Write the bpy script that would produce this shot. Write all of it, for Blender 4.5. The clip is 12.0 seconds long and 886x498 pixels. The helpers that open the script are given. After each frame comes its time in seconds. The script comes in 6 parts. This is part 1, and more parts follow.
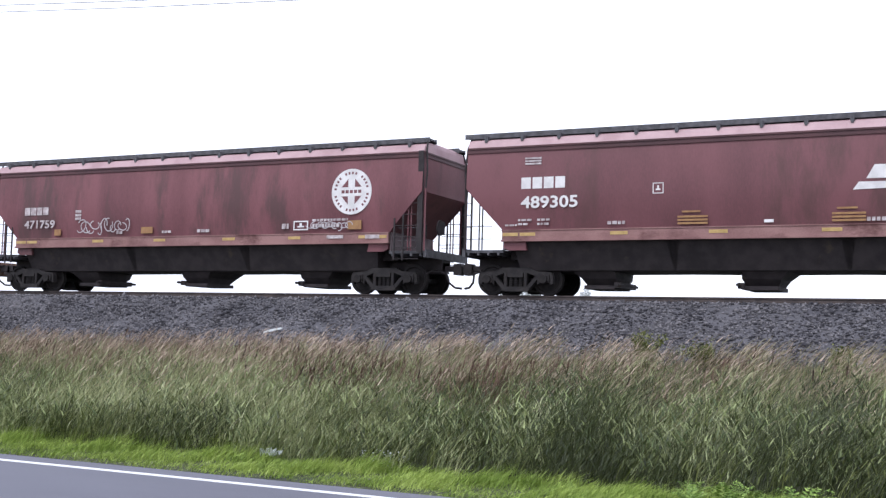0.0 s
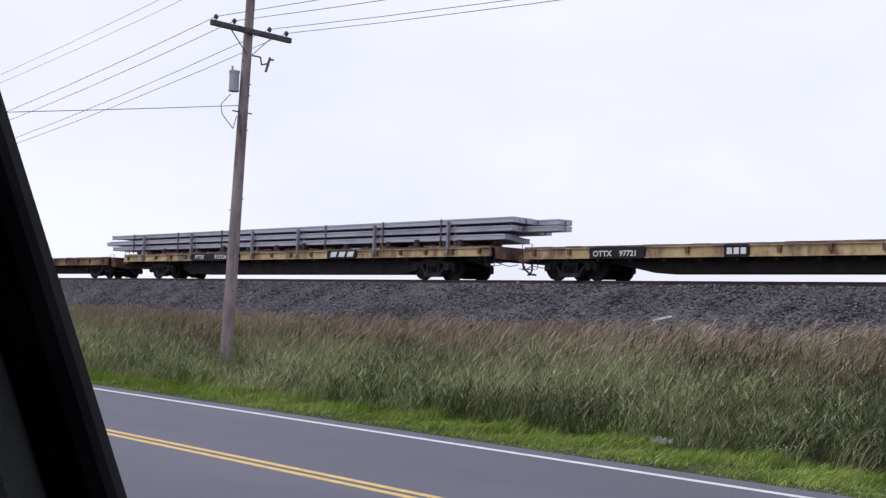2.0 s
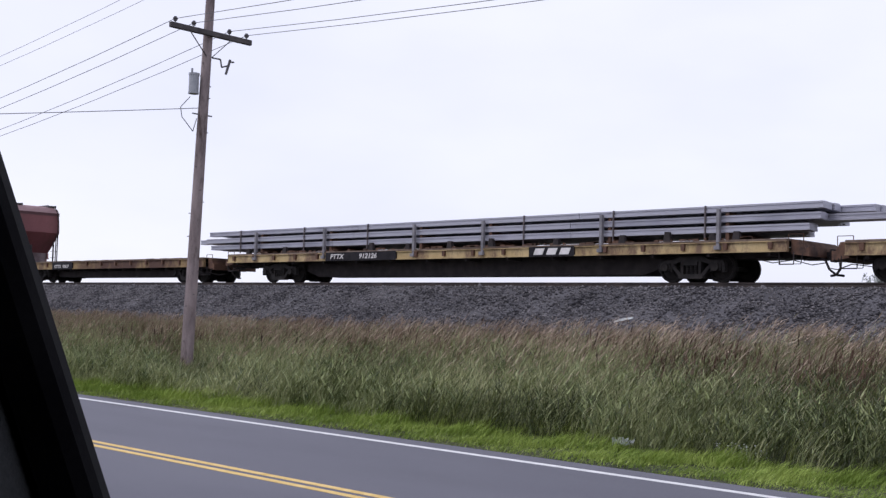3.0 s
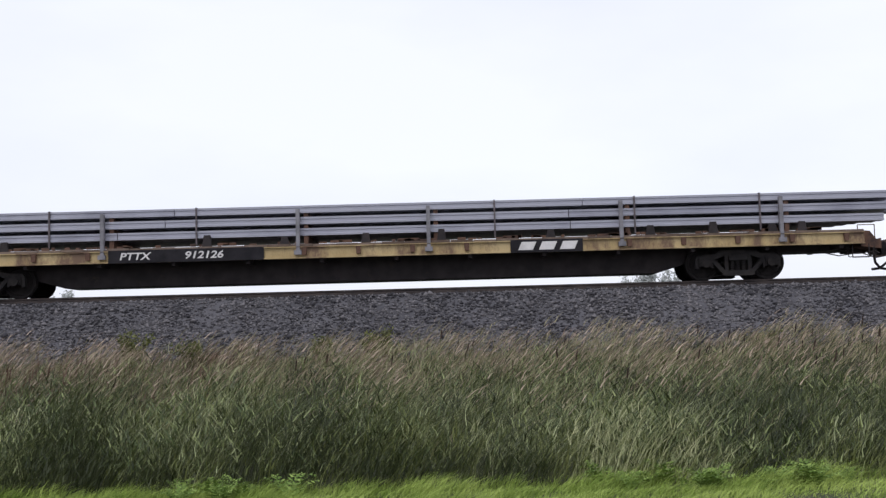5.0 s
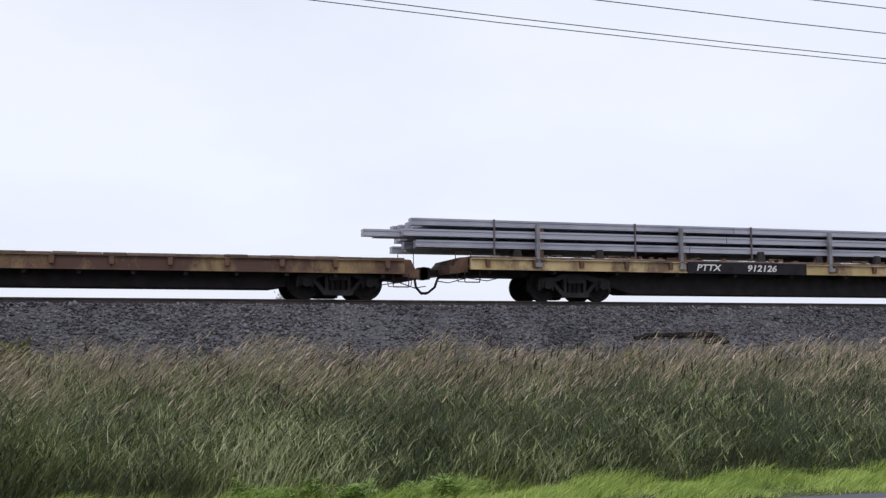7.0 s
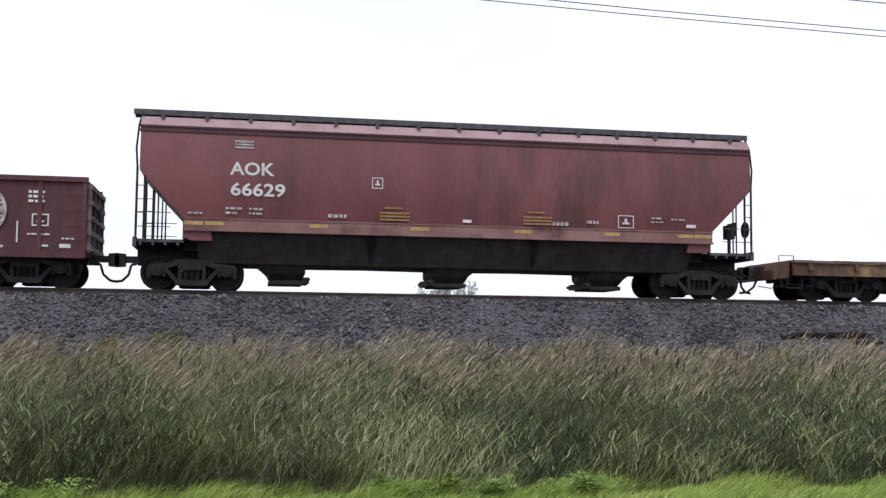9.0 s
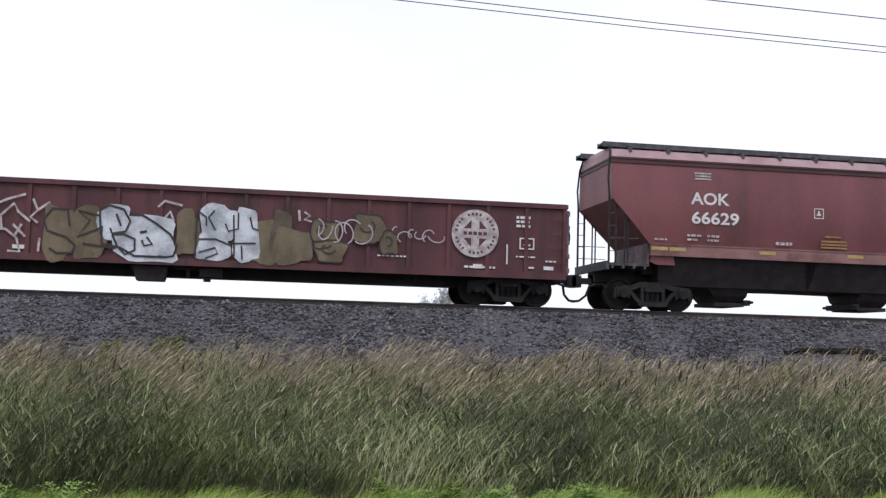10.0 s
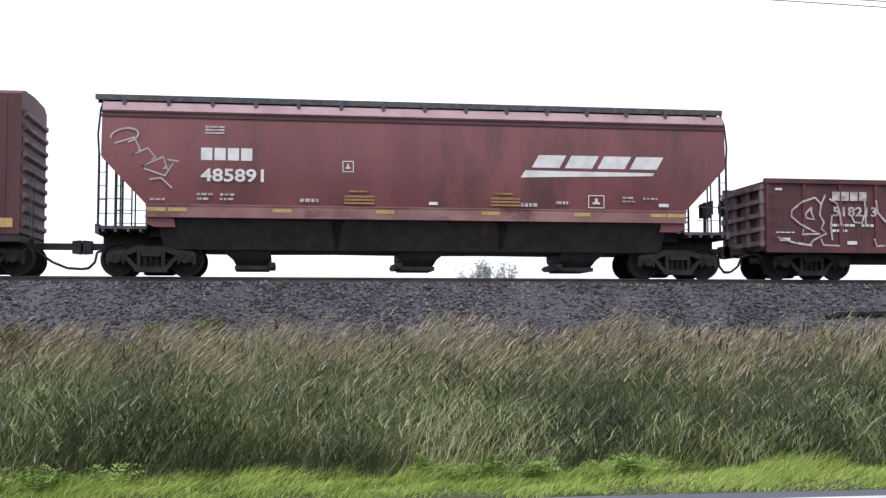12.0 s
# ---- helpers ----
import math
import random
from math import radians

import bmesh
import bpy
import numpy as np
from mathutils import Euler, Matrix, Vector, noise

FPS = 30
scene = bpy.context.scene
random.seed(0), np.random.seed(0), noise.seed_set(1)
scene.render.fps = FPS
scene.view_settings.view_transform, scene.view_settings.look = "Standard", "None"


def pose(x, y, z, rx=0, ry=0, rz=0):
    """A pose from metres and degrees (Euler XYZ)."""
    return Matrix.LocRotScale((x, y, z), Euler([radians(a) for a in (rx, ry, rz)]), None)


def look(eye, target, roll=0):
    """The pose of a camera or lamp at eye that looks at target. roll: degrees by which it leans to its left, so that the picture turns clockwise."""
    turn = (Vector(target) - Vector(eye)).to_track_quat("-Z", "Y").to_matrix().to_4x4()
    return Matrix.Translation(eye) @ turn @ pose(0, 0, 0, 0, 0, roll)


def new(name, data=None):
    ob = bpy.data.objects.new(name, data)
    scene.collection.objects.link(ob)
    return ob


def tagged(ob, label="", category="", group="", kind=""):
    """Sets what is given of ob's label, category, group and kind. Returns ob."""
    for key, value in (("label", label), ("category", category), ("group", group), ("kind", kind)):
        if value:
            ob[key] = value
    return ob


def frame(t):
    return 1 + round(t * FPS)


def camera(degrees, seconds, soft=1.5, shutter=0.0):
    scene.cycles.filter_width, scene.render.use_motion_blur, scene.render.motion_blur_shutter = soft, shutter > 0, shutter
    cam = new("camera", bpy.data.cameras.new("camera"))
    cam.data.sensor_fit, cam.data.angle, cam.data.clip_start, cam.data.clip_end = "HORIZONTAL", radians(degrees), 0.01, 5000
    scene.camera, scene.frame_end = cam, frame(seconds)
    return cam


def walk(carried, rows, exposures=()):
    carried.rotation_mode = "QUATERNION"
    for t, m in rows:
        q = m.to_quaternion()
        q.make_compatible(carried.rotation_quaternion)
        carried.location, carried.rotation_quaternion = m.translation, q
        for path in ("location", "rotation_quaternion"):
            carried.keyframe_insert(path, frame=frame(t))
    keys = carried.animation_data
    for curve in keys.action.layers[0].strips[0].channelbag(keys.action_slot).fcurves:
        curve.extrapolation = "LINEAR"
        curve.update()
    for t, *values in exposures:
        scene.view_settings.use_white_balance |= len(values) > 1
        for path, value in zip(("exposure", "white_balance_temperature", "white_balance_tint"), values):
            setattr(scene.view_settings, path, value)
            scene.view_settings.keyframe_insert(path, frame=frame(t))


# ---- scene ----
EYE = 1.74          # camera height over the road
RAIL = 2.96         # rail head over the road
TRACK = 31.6        # track centre line, y
cam = camera(43.17, 12.0, soft=1.35)
walk(cam, [
    (0.0, pose(-0.0207, -0.0216, EYE, 94.37, -1.53, 25.86)),
    (0.3, pose(-0.0207, -0.0216, EYE, 94.14, -1.68, 34.55)),
    (0.5, pose(-0.0214, -0.0223, EYE, 93.30, -1.28, 39.80)),
    (1.0, pose(0.0014, 0.0014, EYE, 92.40, -0.77, 46.27)),
    (1.5, pose(0, 0, EYE, 92.69, -1.37, 46.02)),
    (2.0, pose(0.0083, 0.0086, EYE, 93.16, -1.92, 45.63)),
    (2.5, pose(0.0062, 0.0065, EYE, 93.35, -2.02, 45.11)),
    (3.0, pose(-0.0021, -0.0022, EYE, 93.35, -1.57, 43.67)),
    (3.3, pose(-0.0007, -0.0007, EYE, 93.39, -1.13, 41.96)),
    (3.5, pose(0.0034, 0.0036, EYE, 93.56, -0.68, 40.88)),
    (3.7, pose(0.0014, 0.0014, EYE, 93.90, -0.13, 37.42)),
    (5.3, pose(0, 0, EYE, 94.18, 0.80, -7.01)),
    (5.5, pose(0, 0, EYE, 94.18, 0.10, -10.84)),
    (6.0, pose(0, 0, EYE, 94.43, -0.08, -17.53)),
    (6.5, pose(0, 0, EYE, 94.61, 0.41, -18.35)),
    (8.3, pose(0, 0, EYE, 94.86, -0.19, -11.08)),
    (8.5, pose(0, 0, EYE, 94.68, -0.12, -10.57)),
    (9.0, pose(0, 0, EYE, 94.55, -0.59, -10.24)),
    (9.5, pose(0, 0, EYE, 95.06, -1.29, -10.12)),
    (10.0, pose(0, 0, EYE, 95.03, -1.53, -10.11)),
    (10.5, pose(0, 0, EYE, 94.38, -1.98, -10.21)),
    (11.0, pose(0, 0, EYE, 93.58, -1.73, -9.60)),
    (11.5, pose(0, 0, EYE, 93.56, -0.73, -8.95)),
    (12.0, pose(0, 0, EYE, 93.72, 0.05, -8.16)),
], exposures=[(0, 0.75, 6100, 12), (0.5, 0.6, 6150, 12), (1.0, 0.25, 6200, 13), (1.5, 0.05, 6250, 15), (2.5, 0.0, 6250, 16), (3.5, 0.0, 6250, 15), (5.5, 0.0, 6450, 10), (6.5, -0.05, 6400, 10), (8.4, -0.2, 6200, 12), (9.0, 0.15, 6350, 11), (9.5, 0.3, 6350, 12), (10.0, 0.15, 6350, 11), (11.0, 0.1, 6350, 10), (12, 0.45, 6350, 10)])

# ---- world and light ----
world = bpy.data.worlds.new("overcast")
scene.world = world
world.use_nodes = True
wt = world.node_tree
wt.nodes.clear()
w_out = wt.nodes.new("ShaderNodeOutputWorld")
w_bg = wt.nodes.new("ShaderNodeBackground")
w_sky = wt.nodes.new("ShaderNodeTexSky")
w_sky.sky_type, w_sky.sun_disc = "NISHITA", False
w_sky.sun_elevation, w_sky.sun_rotation = radians(52), radians(200)
w_cloud = wt.nodes.new("ShaderNodeTexNoise")
w_cloud.inputs["Scale"].default_value, w_cloud.inputs["Detail"].default_value = 1.6, 5
w_map = wt.nodes.new("ShaderNodeMapping")
w_map.inputs["Scale"].default_value = (1, 1, 2.6)
w_co = wt.nodes.new("ShaderNodeTexCoord")
w_ramp = wt.nodes.new("ShaderNodeValToRGB")
w_ramp.color_ramp.elements[0].position, w_ramp.color_ramp.elements[0].color = 0.30, (8.3, 8.6, 10.3, 1)
w_ramp.color_ramp.elements[1].position, w_ramp.color_ramp.elements[1].color = 0.66, (10.4, 10.6, 11.4, 1)
w_mix = wt.nodes.new("ShaderNodeMixRGB")
w_mix.inputs["Fac"].default_value = 0.88
wt.links.new(w_co.outputs["Generated"], w_map.inputs["Vector"])
wt.links.new(w_map.outputs["Vector"], w_cloud.inputs["Vector"])
wt.links.new(w_cloud.outputs["Fac"], w_ramp.inputs["Fac"])
wt.links.new(w_sky.outputs["Color"], w_mix.inputs["Color1"])
wt.links.new(w_ramp.outputs["Color"], w_mix.inputs["Color2"])
wt.links.new(w_mix.outputs["Color"], w_bg.inputs["Color"])
wt.links.new(w_bg.outputs["Background"], w_out.inputs["Surface"])
w_bg.inputs["Strength"].default_value = 0.1
sun = new("sun", bpy.data.lights.new("sun", "SUN"))
sun.data.energy, sun.data.angle, sun.data.color = 1.0, radians(25), (1.0, 0.97, 0.93)
sun.matrix_world = look((-12, -30, 44), (0, 0, 0))


# ---- materials ----
def material(name, a, b, rough=0.7, metal=0.0, scale=4.0, fine=60.0, bump=0.15, stretch=(1, 1, 1), spots=None, spot_cut=0.62, island=0.0, random_ob=0.0, ramp=(0.35, 0.65), spec=0.5):
    """A surface that varies between a and b at two scales, with fine relief and stains of colour spots."""
    m = bpy.data.materials.new(name)
    m.use_nodes = True
    nt = m.node_tree
    p = nt.nodes["Principled BSDF"]
    p.inputs["Roughness"].default_value, p.inputs["Metallic"].default_value = rough, metal
    p.inputs["Specular IOR Level"].default_value = spec
    co = nt.nodes.new("ShaderNodeTexCoord")
    mp = nt.nodes.new("ShaderNodeMapping")
    mp.inputs["Scale"].default_value = stretch
    nt.links.new(co.outputs["Object"], mp.inputs["Vector"])
    n1, n2 = nt.nodes.new("ShaderNodeTexNoise"), nt.nodes.new("ShaderNodeTexNoise")
    for n, s in ((n1, scale), (n2, fine)):
        n.inputs["Scale"].default_value, n.inputs["Detail"].default_value = s, 4
        nt.links.new(mp.outputs["Vector"], n.inputs["Vector"])
    add = nt.nodes.new("ShaderNodeMath")
    add.operation = "MULTIPLY_ADD"
    add.inputs[1].default_value = 0.35
    nt.links.new(n2.outputs["Fac"], add.inputs[0])
    sub = nt.nodes.new("ShaderNodeMath")
    sub.operation = "SUBTRACT"
    sub.inputs[1].default_value = 0.175
    nt.links.new(n1.outputs["Fac"], add.inputs[2])
    nt.links.new(add.outputs[0], sub.inputs[0])
    fac = sub.outputs[0]
    for want, node, out in ((island, "ShaderNodeNewGeometry", "Random Per Island"), (random_ob, "ShaderNodeObjectInfo", "Random")):
        if want:
            g = nt.nodes.new(node)
            ma = nt.nodes.new("ShaderNodeMath")
            ma.operation = "MULTIPLY_ADD"
            ma.inputs[1].default_value = want
            nt.links.new(g.outputs[out], ma.inputs[0])
            sh = nt.nodes.new("ShaderNodeMath")
            sh.operation = "SUBTRACT"
            sh.inputs[1].default_value = want / 2
            nt.links.new(fac, sh.inputs[0])
            nt.links.new(sh.outputs[0], ma.inputs[2])
            fac = ma.outputs[0]
    r = nt.nodes.new("ShaderNodeValToRGB")
    r.color_ramp.elements[0].position, r.color_ramp.elements[0].color = ramp[0], (*a, 1)
    r.color_ramp.elements[1].position, r.color_ramp.elements[1].color = ramp[1], (*b, 1)
    nt.links.new(fac, r.inputs["Fac"])
    col = r.outputs["Color"]
    if spots:
        n3 = nt.nodes.new("ShaderNodeTexNoise")
        n3.inputs["Scale"].default_value, n3.inputs["Detail"].default_value, n3.inputs["Roughness"].default_value = scale * 0.7, 8, 0.7
        nt.links.new(mp.outputs["Vector"], n3.inputs["Vector"])
        r3 = nt.nodes.new("ShaderNodeValToRGB")
        r3.color_ramp.elements[0].position, r3.color_ramp.elements[1].position = spot_cut - 0.06, spot_cut + 0.06
        nt.links.new(n3.outputs["Fac"], r3.inputs["Fac"])
        mx = nt.nodes.new("ShaderNodeMixRGB")
        mx.inputs["Color2"].default_value = (*spots, 1)
        nt.links.new(r3.outputs["Color"], mx.inputs["Fac"])
        nt.links.new(col, mx.inputs["Color1"])
        col = mx.outputs["Color"]
    nt.links.new(col, p.inputs["Base Color"])
    if bump:
        bp = nt.nodes.new("ShaderNodeBump")
        bp.inputs["Strength"].default_value, bp.inputs["Distance"].default_value = bump, 0.02
        nt.links.new(n2.outputs["Fac"], bp.inputs["Height"])
        nt.links.new(bp.outputs["Normal"], p.inputs["Normal"])
    return m


RED = material("mineral_red_paint", (0.138, 0.043, 0.046), (0.205, 0.068, 0.072), 0.55, 0, 0.6, 30, 0.06, (1, 1, 0.30), (0.105, 0.042, 0.038), 0.60)
RED_DEEP = material("deep_red_paint", (0.112, 0.038, 0.044), (0.165, 0.058, 0.066), 0.6, 0, 0.6, 30, 0.06, (1, 1, 0.30), (0.09, 0.036, 0.036), 0.60)
SILL = material("dusty_sill_paint", (0.20, 0.098, 0.092), (0.30, 0.165, 0.152), 0.75, 0, 1.6, 40, 0.08, (0.6, 1, 1), (0.12, 0.05, 0.046), 0.60)
RED_OLD = material("faded_oxide_paint", (0.122, 0.041, 0.048), (0.192, 0.069, 0.078), 0.65, 0, 0.8, 30, 0.08, (1.2, 1, 0.28), (0.088, 0.040, 0.041), 0.58)
RED_GON = material("dull_maroon_paint", (0.066, 0.020, 0.024), (0.114, 0.036, 0.040), 0.65, 0, 0.9, 30, 0.08, (1.4, 1, 0.3), (0.052, 0.022, 0.021), 0.58)
EAVE = material("dark_red_eave", (0.052, 0.018, 0.021), (0.085, 0.030, 0.033), 0.6, 0, 0.8, 40, 0.05)
# Dust on gondola ends and end sheets; painted sky highlight on boxcar ribs.
DUSTY_SHEEN = material("dusty_sheen_maroon_paint", (0.11, 0.075, 0.078), (0.24, 0.19, 0.195), 0.8, 0, 2.0, 40, 0.1)
SCRAWL = material("thin_spray_paint", (0.36, 0.32, 0.33), (0.48, 0.44, 0.45), 0.7, 0, 2, 30, 0.02)
# Roof colour is paled for the sky light its sloping sheets catch.
ROOF = material("sky_lit_roof", (0.34, 0.21, 0.22), (0.46, 0.31, 0.32), 0.6, 0, 1.2, 40, 0.05)
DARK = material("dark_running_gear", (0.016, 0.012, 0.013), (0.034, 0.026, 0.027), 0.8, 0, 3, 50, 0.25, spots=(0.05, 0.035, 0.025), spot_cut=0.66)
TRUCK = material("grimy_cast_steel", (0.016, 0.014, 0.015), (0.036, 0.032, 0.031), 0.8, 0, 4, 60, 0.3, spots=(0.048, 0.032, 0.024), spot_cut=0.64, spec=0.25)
WHEEL = material("wheel_steel", (0.012, 0.010, 0.010), (0.024, 0.020, 0.019), 0.7, 0.1, 5, 60, 0.15, spec=0.25)
GRATE = material("walkway_steel", (0.05, 0.049, 0.054), (0.10, 0.097, 0.105), 0.7, 0.1, 6, 60, 0.1)
YELLOW = material("faded_yellow_paint", (0.38, 0.275, 0.125), (0.52, 0.40, 0.21), 0.65, 0, 1.6, 40, 0.1, (1, 1, 0.5), (0.17, 0.105, 0.065), 0.545)
YELLOW_RUSTY = material("rust_eaten_yellow_paint", (0.125, 0.070, 0.042), (0.36, 0.255, 0.115), 0.75, 0, 0.7, 30, 0.15, (1, 1, 0.5), (0.085, 0.042, 0.03), 0.50)
PATCH = material("black_stencil_patch", (0.012, 0.011, 0.014), (0.024, 0.022, 0.026), 0.7, 0, 3, 40, 0.05, spec=0.2)
RUST = material("rusty_brown_steel", (0.075, 0.038, 0.026), (0.16, 0.085, 0.055), 0.8, 0.1, 2.5, 40, 0.2, spots=(0.05, 0.03, 0.025), spot_cut=0.6)
DECK = material("weathered_deck_wood", (0.10, 0.07, 0.055), (0.20, 0.15, 0.12), 0.9, 0, 2, 40, 0.3, random_ob=0.5)
BEAM = material("galvanised_beam_steel", (0.28, 0.28, 0.335), (0.40, 0.40, 0.46), 0.5, 0.3, 0.8, 40, 0.05, island=0.4, random_ob=0.4)
STAKE = material("grey_stake_steel", (0.16, 0.155, 0.17), (0.27, 0.26, 0.28), 0.7, 0.1, 3, 40, 0.1)
STRAP = material("grey_brown_strap", (0.085, 0.07, 0.075), (0.14, 0.115, 0.12), 0.7, 0, 4, 40, 0.05)
WHITE = material("white_stencil_paint", (0.60, 0.58, 0.57), (0.76, 0.74, 0.73), 0.6, 0, 3, 50, 0.03)
WHITE_OLD = material("worn_white_paint", (0.30, 0.24, 0.24), (0.58, 0.53, 0.53), 0.7, 0, 5, 60, 0.03)
STENCIL_Y = material("faint_yellow_stencil", (0.26, 0.13, 0.055), (0.34, 0.19, 0.075), 0.65, 0, 5, 60, 0.03)
REFLECT = material("yellow_reflective_tape", (0.38, 0.25, 0.08), (0.50, 0.34, 0.13), 0.45, 0, 5, 60, 0.03)
RAILM = material("rail_steel", (0.05, 0.04, 0.038), (0.09, 0.07, 0.062), 0.55, 0.5, 3, 60, 0.05)
TIE = material("creosoted_wood", (0.035, 0.028, 0.024), (0.085, 0.07, 0.06), 0.9, 0, 3, 50, 0.3, random_ob=0.4)
BALLAST = material("crushed_basalt", (0.058, 0.056, 0.064), (0.102, 0.098, 0.108), 0.85, 0, 0.9, 28, 0.6, spots=(0.10, 0.096, 0.096), spot_cut=0.68)
STONE = material("ballast_stone", (0.040, 0.038, 0.044), (0.175, 0.165, 0.172), 0.8, 0, 0.6, 30, 0.3, island=0.6, spec=0.3)
EARTH = material("grassy_earth", (0.026, 0.032, 0.012), (0.055, 0.060, 0.024), 0.95, 0, 0.5, 14, 0.5, spots=(0.09, 0.075, 0.045), spot_cut=0.62)
ASPHALT = material("worn_asphalt", (0.092, 0.092, 0.114), (0.128, 0.128, 0.154), 0.8, 0, 0.35, 90, 0.35, (0.3, 1, 1), (0.075, 0.073, 0.08), 0.66)
ROADWHITE = material("road_white_paint", (0.60, 0.60, 0.60), (0.74, 0.74, 0.73), 0.7, 0, 6, 60, 0.05)
ROADYEL = material("road_yellow_paint", (0.60, 0.40, 0.11), (0.74, 0.53, 0.20), 0.7, 0, 6, 60, 0.05)
POLEWOOD = material("weathered_pole_wood", (0.175, 0.138, 0.140), (0.30, 0.245, 0.245), 0.9, 0, 1.6, 30, 0.5, (3, 3, 0.8), (0.065, 0.045, 0.04), 0.60)
ARMWOOD = material("dark_crossarm_wood", (0.045, 0.04, 0.042), (0.09, 0.08, 0.08), 0.85, 0, 3, 40, 0.3)
CANGREY = material("grey_enamel", (0.26, 0.27, 0.30), (0.34, 0.35, 0.38), 0.45, 0, 3, 40, 0.02)
WIRE = material("weathered_wire", (0.10, 0.10, 0.11), (0.16, 0.16, 0.17), 0.6, 0.4, 3, 40, 0)
PORCELAIN = material("brown_porcelain", (0.035, 0.03, 0.035), (0.06, 0.05, 0.05), 0.25, 0, 5, 40, 0)
RUBBER = material("black_seal_rubber", (0.003, 0.003, 0.004), (0.006, 0.006, 0.007), 0.95, 0, 20, 300, 0.05, spec=0.06)
FABRIC = material("charcoal_trim_fabric", (0.024, 0.026, 0.027), (0.046, 0.048, 0.050), 0.95, 0, 9, 500, 0.2, spec=0.1)
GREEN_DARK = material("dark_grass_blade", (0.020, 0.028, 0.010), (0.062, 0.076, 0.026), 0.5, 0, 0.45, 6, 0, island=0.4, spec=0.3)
GREEN = material("green_grass_blade", (0.060, 0.080, 0.018), (0.175, 0.195, 0.058), 0.5, 0, 0.45, 6, 0, island=0.4, spec=0.35)
GREEN_PALE = material("pale_grass_blade", (0.20, 0.225, 0.092), (0.47, 0.475, 0.26), 0.5, 0, 0.45, 6, 0, island=0.4, spec=0.35)
REED = material("broad_reed_blade", (0.075, 0.110, 0.028), (0.40, 0.43, 0.21), 0.40, 0, 0.5, 6, 0, island=0.8, spec=0.5)
LUSH = material("lush_verge_grass", (0.185, 0.275, 0.045), (0.42, 0.52, 0.13), 0.6, 0, 0.9, 6, 0, island=0.4, spec=0.2)
DOCK = material("rusty_dock_stalk", (0.070, 0.042, 0.032), (0.165, 0.105, 0.078), 0.9, 0, 0.8, 6, 0, island=0.5, spec=0.1)
STRAW = material("dry_grass_blade", (0.22, 0.185, 0.10), (0.46, 0.40, 0.25), 0.75, 0, 0.4, 6, 0, island=0.4, spec=0.2)
PLUME = material("pinkish_seed_plume", (0.30, 0.22, 0.17), (0.58, 0.46, 0.36), 0.9, 0, 0.4, 6, 0, island=0.4, spec=0.1)
PALE_PLUME = material("pale_seed_plume", (0.155, 0.138, 0.078), (0.34, 0.305, 0.185), 0.85, 0, 0.4, 6, 0, island=0.4, spec=0.1)
WEED = material("broadleaf_weed", (0.125, 0.205, 0.038), (0.27, 0.37, 0.09), 0.55, 0, 1.0, 10, 0, island=0.5, spec=0.25)
CATTAIL = material("brown_cattail_head", (0.030, 0.017, 0.011), (0.060, 0.036, 0.024), 0.95, 0, 4, 60, 0, random_ob=0.4)
BROWN = material("dead_brown_grass", (0.20, 0.140, 0.108), (0.46, 0.355, 0.275), 0.85, 0, 0.45, 6, 0, island=0.4, spec=0.1)
OLIVE = material("olive_leaf", (0.075, 0.085, 0.022), (0.17, 0.18, 0.06), 0.6, 0, 1.0, 10, 0, island=0.6, spec=0.2)
LEAFY = material("leafy_weed", (0.060, 0.088, 0.024), (0.27, 0.31, 0.125), 0.5, 0, 0.6, 6, 0, island=0.7, spec=0.4)
DEADWOOD = material("rotten_dark_timber", (0.012, 0.010, 0.010), (0.032, 0.027, 0.025), 0.95, 0, 3, 50, 0.3, spec=0.1)
FRESH = material("fresh_green_blade", (0.12, 0.155, 0.062), (0.35, 0.385, 0.19), 0.5, 0, 0.45, 6, 0, island=0.4, spec=0.4)
BARK = material("grey_bark", (0.26, 0.25, 0.245), (0.38, 0.37, 0.36), 0.9, 0, 3, 30, 0.3)
# Distance haze is put into the leaf colour of the far trees.
FARLEAF = material("haze_pale_leaves", (0.42, 0.44, 0.43), (0.60, 0.61, 0.60), 0.8, 0, 0.5, 6, 0, island=0.5)
TRASH = material("white_plastic_litter", (0.55, 0.58, 0.58), (0.75, 0.78, 0.78), 0.5, 0, 6, 40, 0.1)
GRAF_W = material("white_spray_paint", (0.32, 0.34, 0.38), (0.66, 0.68, 0.72), 0.6, 0, 2.2, 30, 0.02)
GRAF_T = material("tan_spray_paint", (0.105, 0.078, 0.045), (0.185, 0.142, 0.085), 0.65, 0, 2.2, 30, 0.02, (1, 1, 0.5))
GRAF_D = material("dark_tan_spray_paint", (0.075, 0.055, 0.035), (0.12, 0.09, 0.06), 0.65, 0, 3, 30, 0.02)
GRAF_K = material("black_spray_paint", (0.02, 0.018, 0.018), (0.035, 0.03, 0.03), 0.6, 0, 3, 30, 0.02)
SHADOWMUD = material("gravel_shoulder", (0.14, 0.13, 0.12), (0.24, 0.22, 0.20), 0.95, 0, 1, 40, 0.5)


# ---- mesh helpers ----
def part(name, bm, mat, parent=None, label="", smooth=False, at=None):
    """Links a bmesh as one mesh object under a thing or a part."""
    me = bpy.data.meshes.new(name)
    bmesh.ops.recalc_face_normals(bm, faces=bm.faces)
    bm.to_mesh(me)
    bm.free()
    me.materials.append(mat)
    if smooth:
        for f in me.polygons:
            f.use_smooth = True
    return shared(name, me, parent, label, at)


def shared(name, me, parent=None, label="", at=None):
    ob = new(name, me)
    if parent:
        ob.parent = parent
    if at is not None:
        ob.matrix_basis = at
    if label:
        ob["label"] = label
    return ob


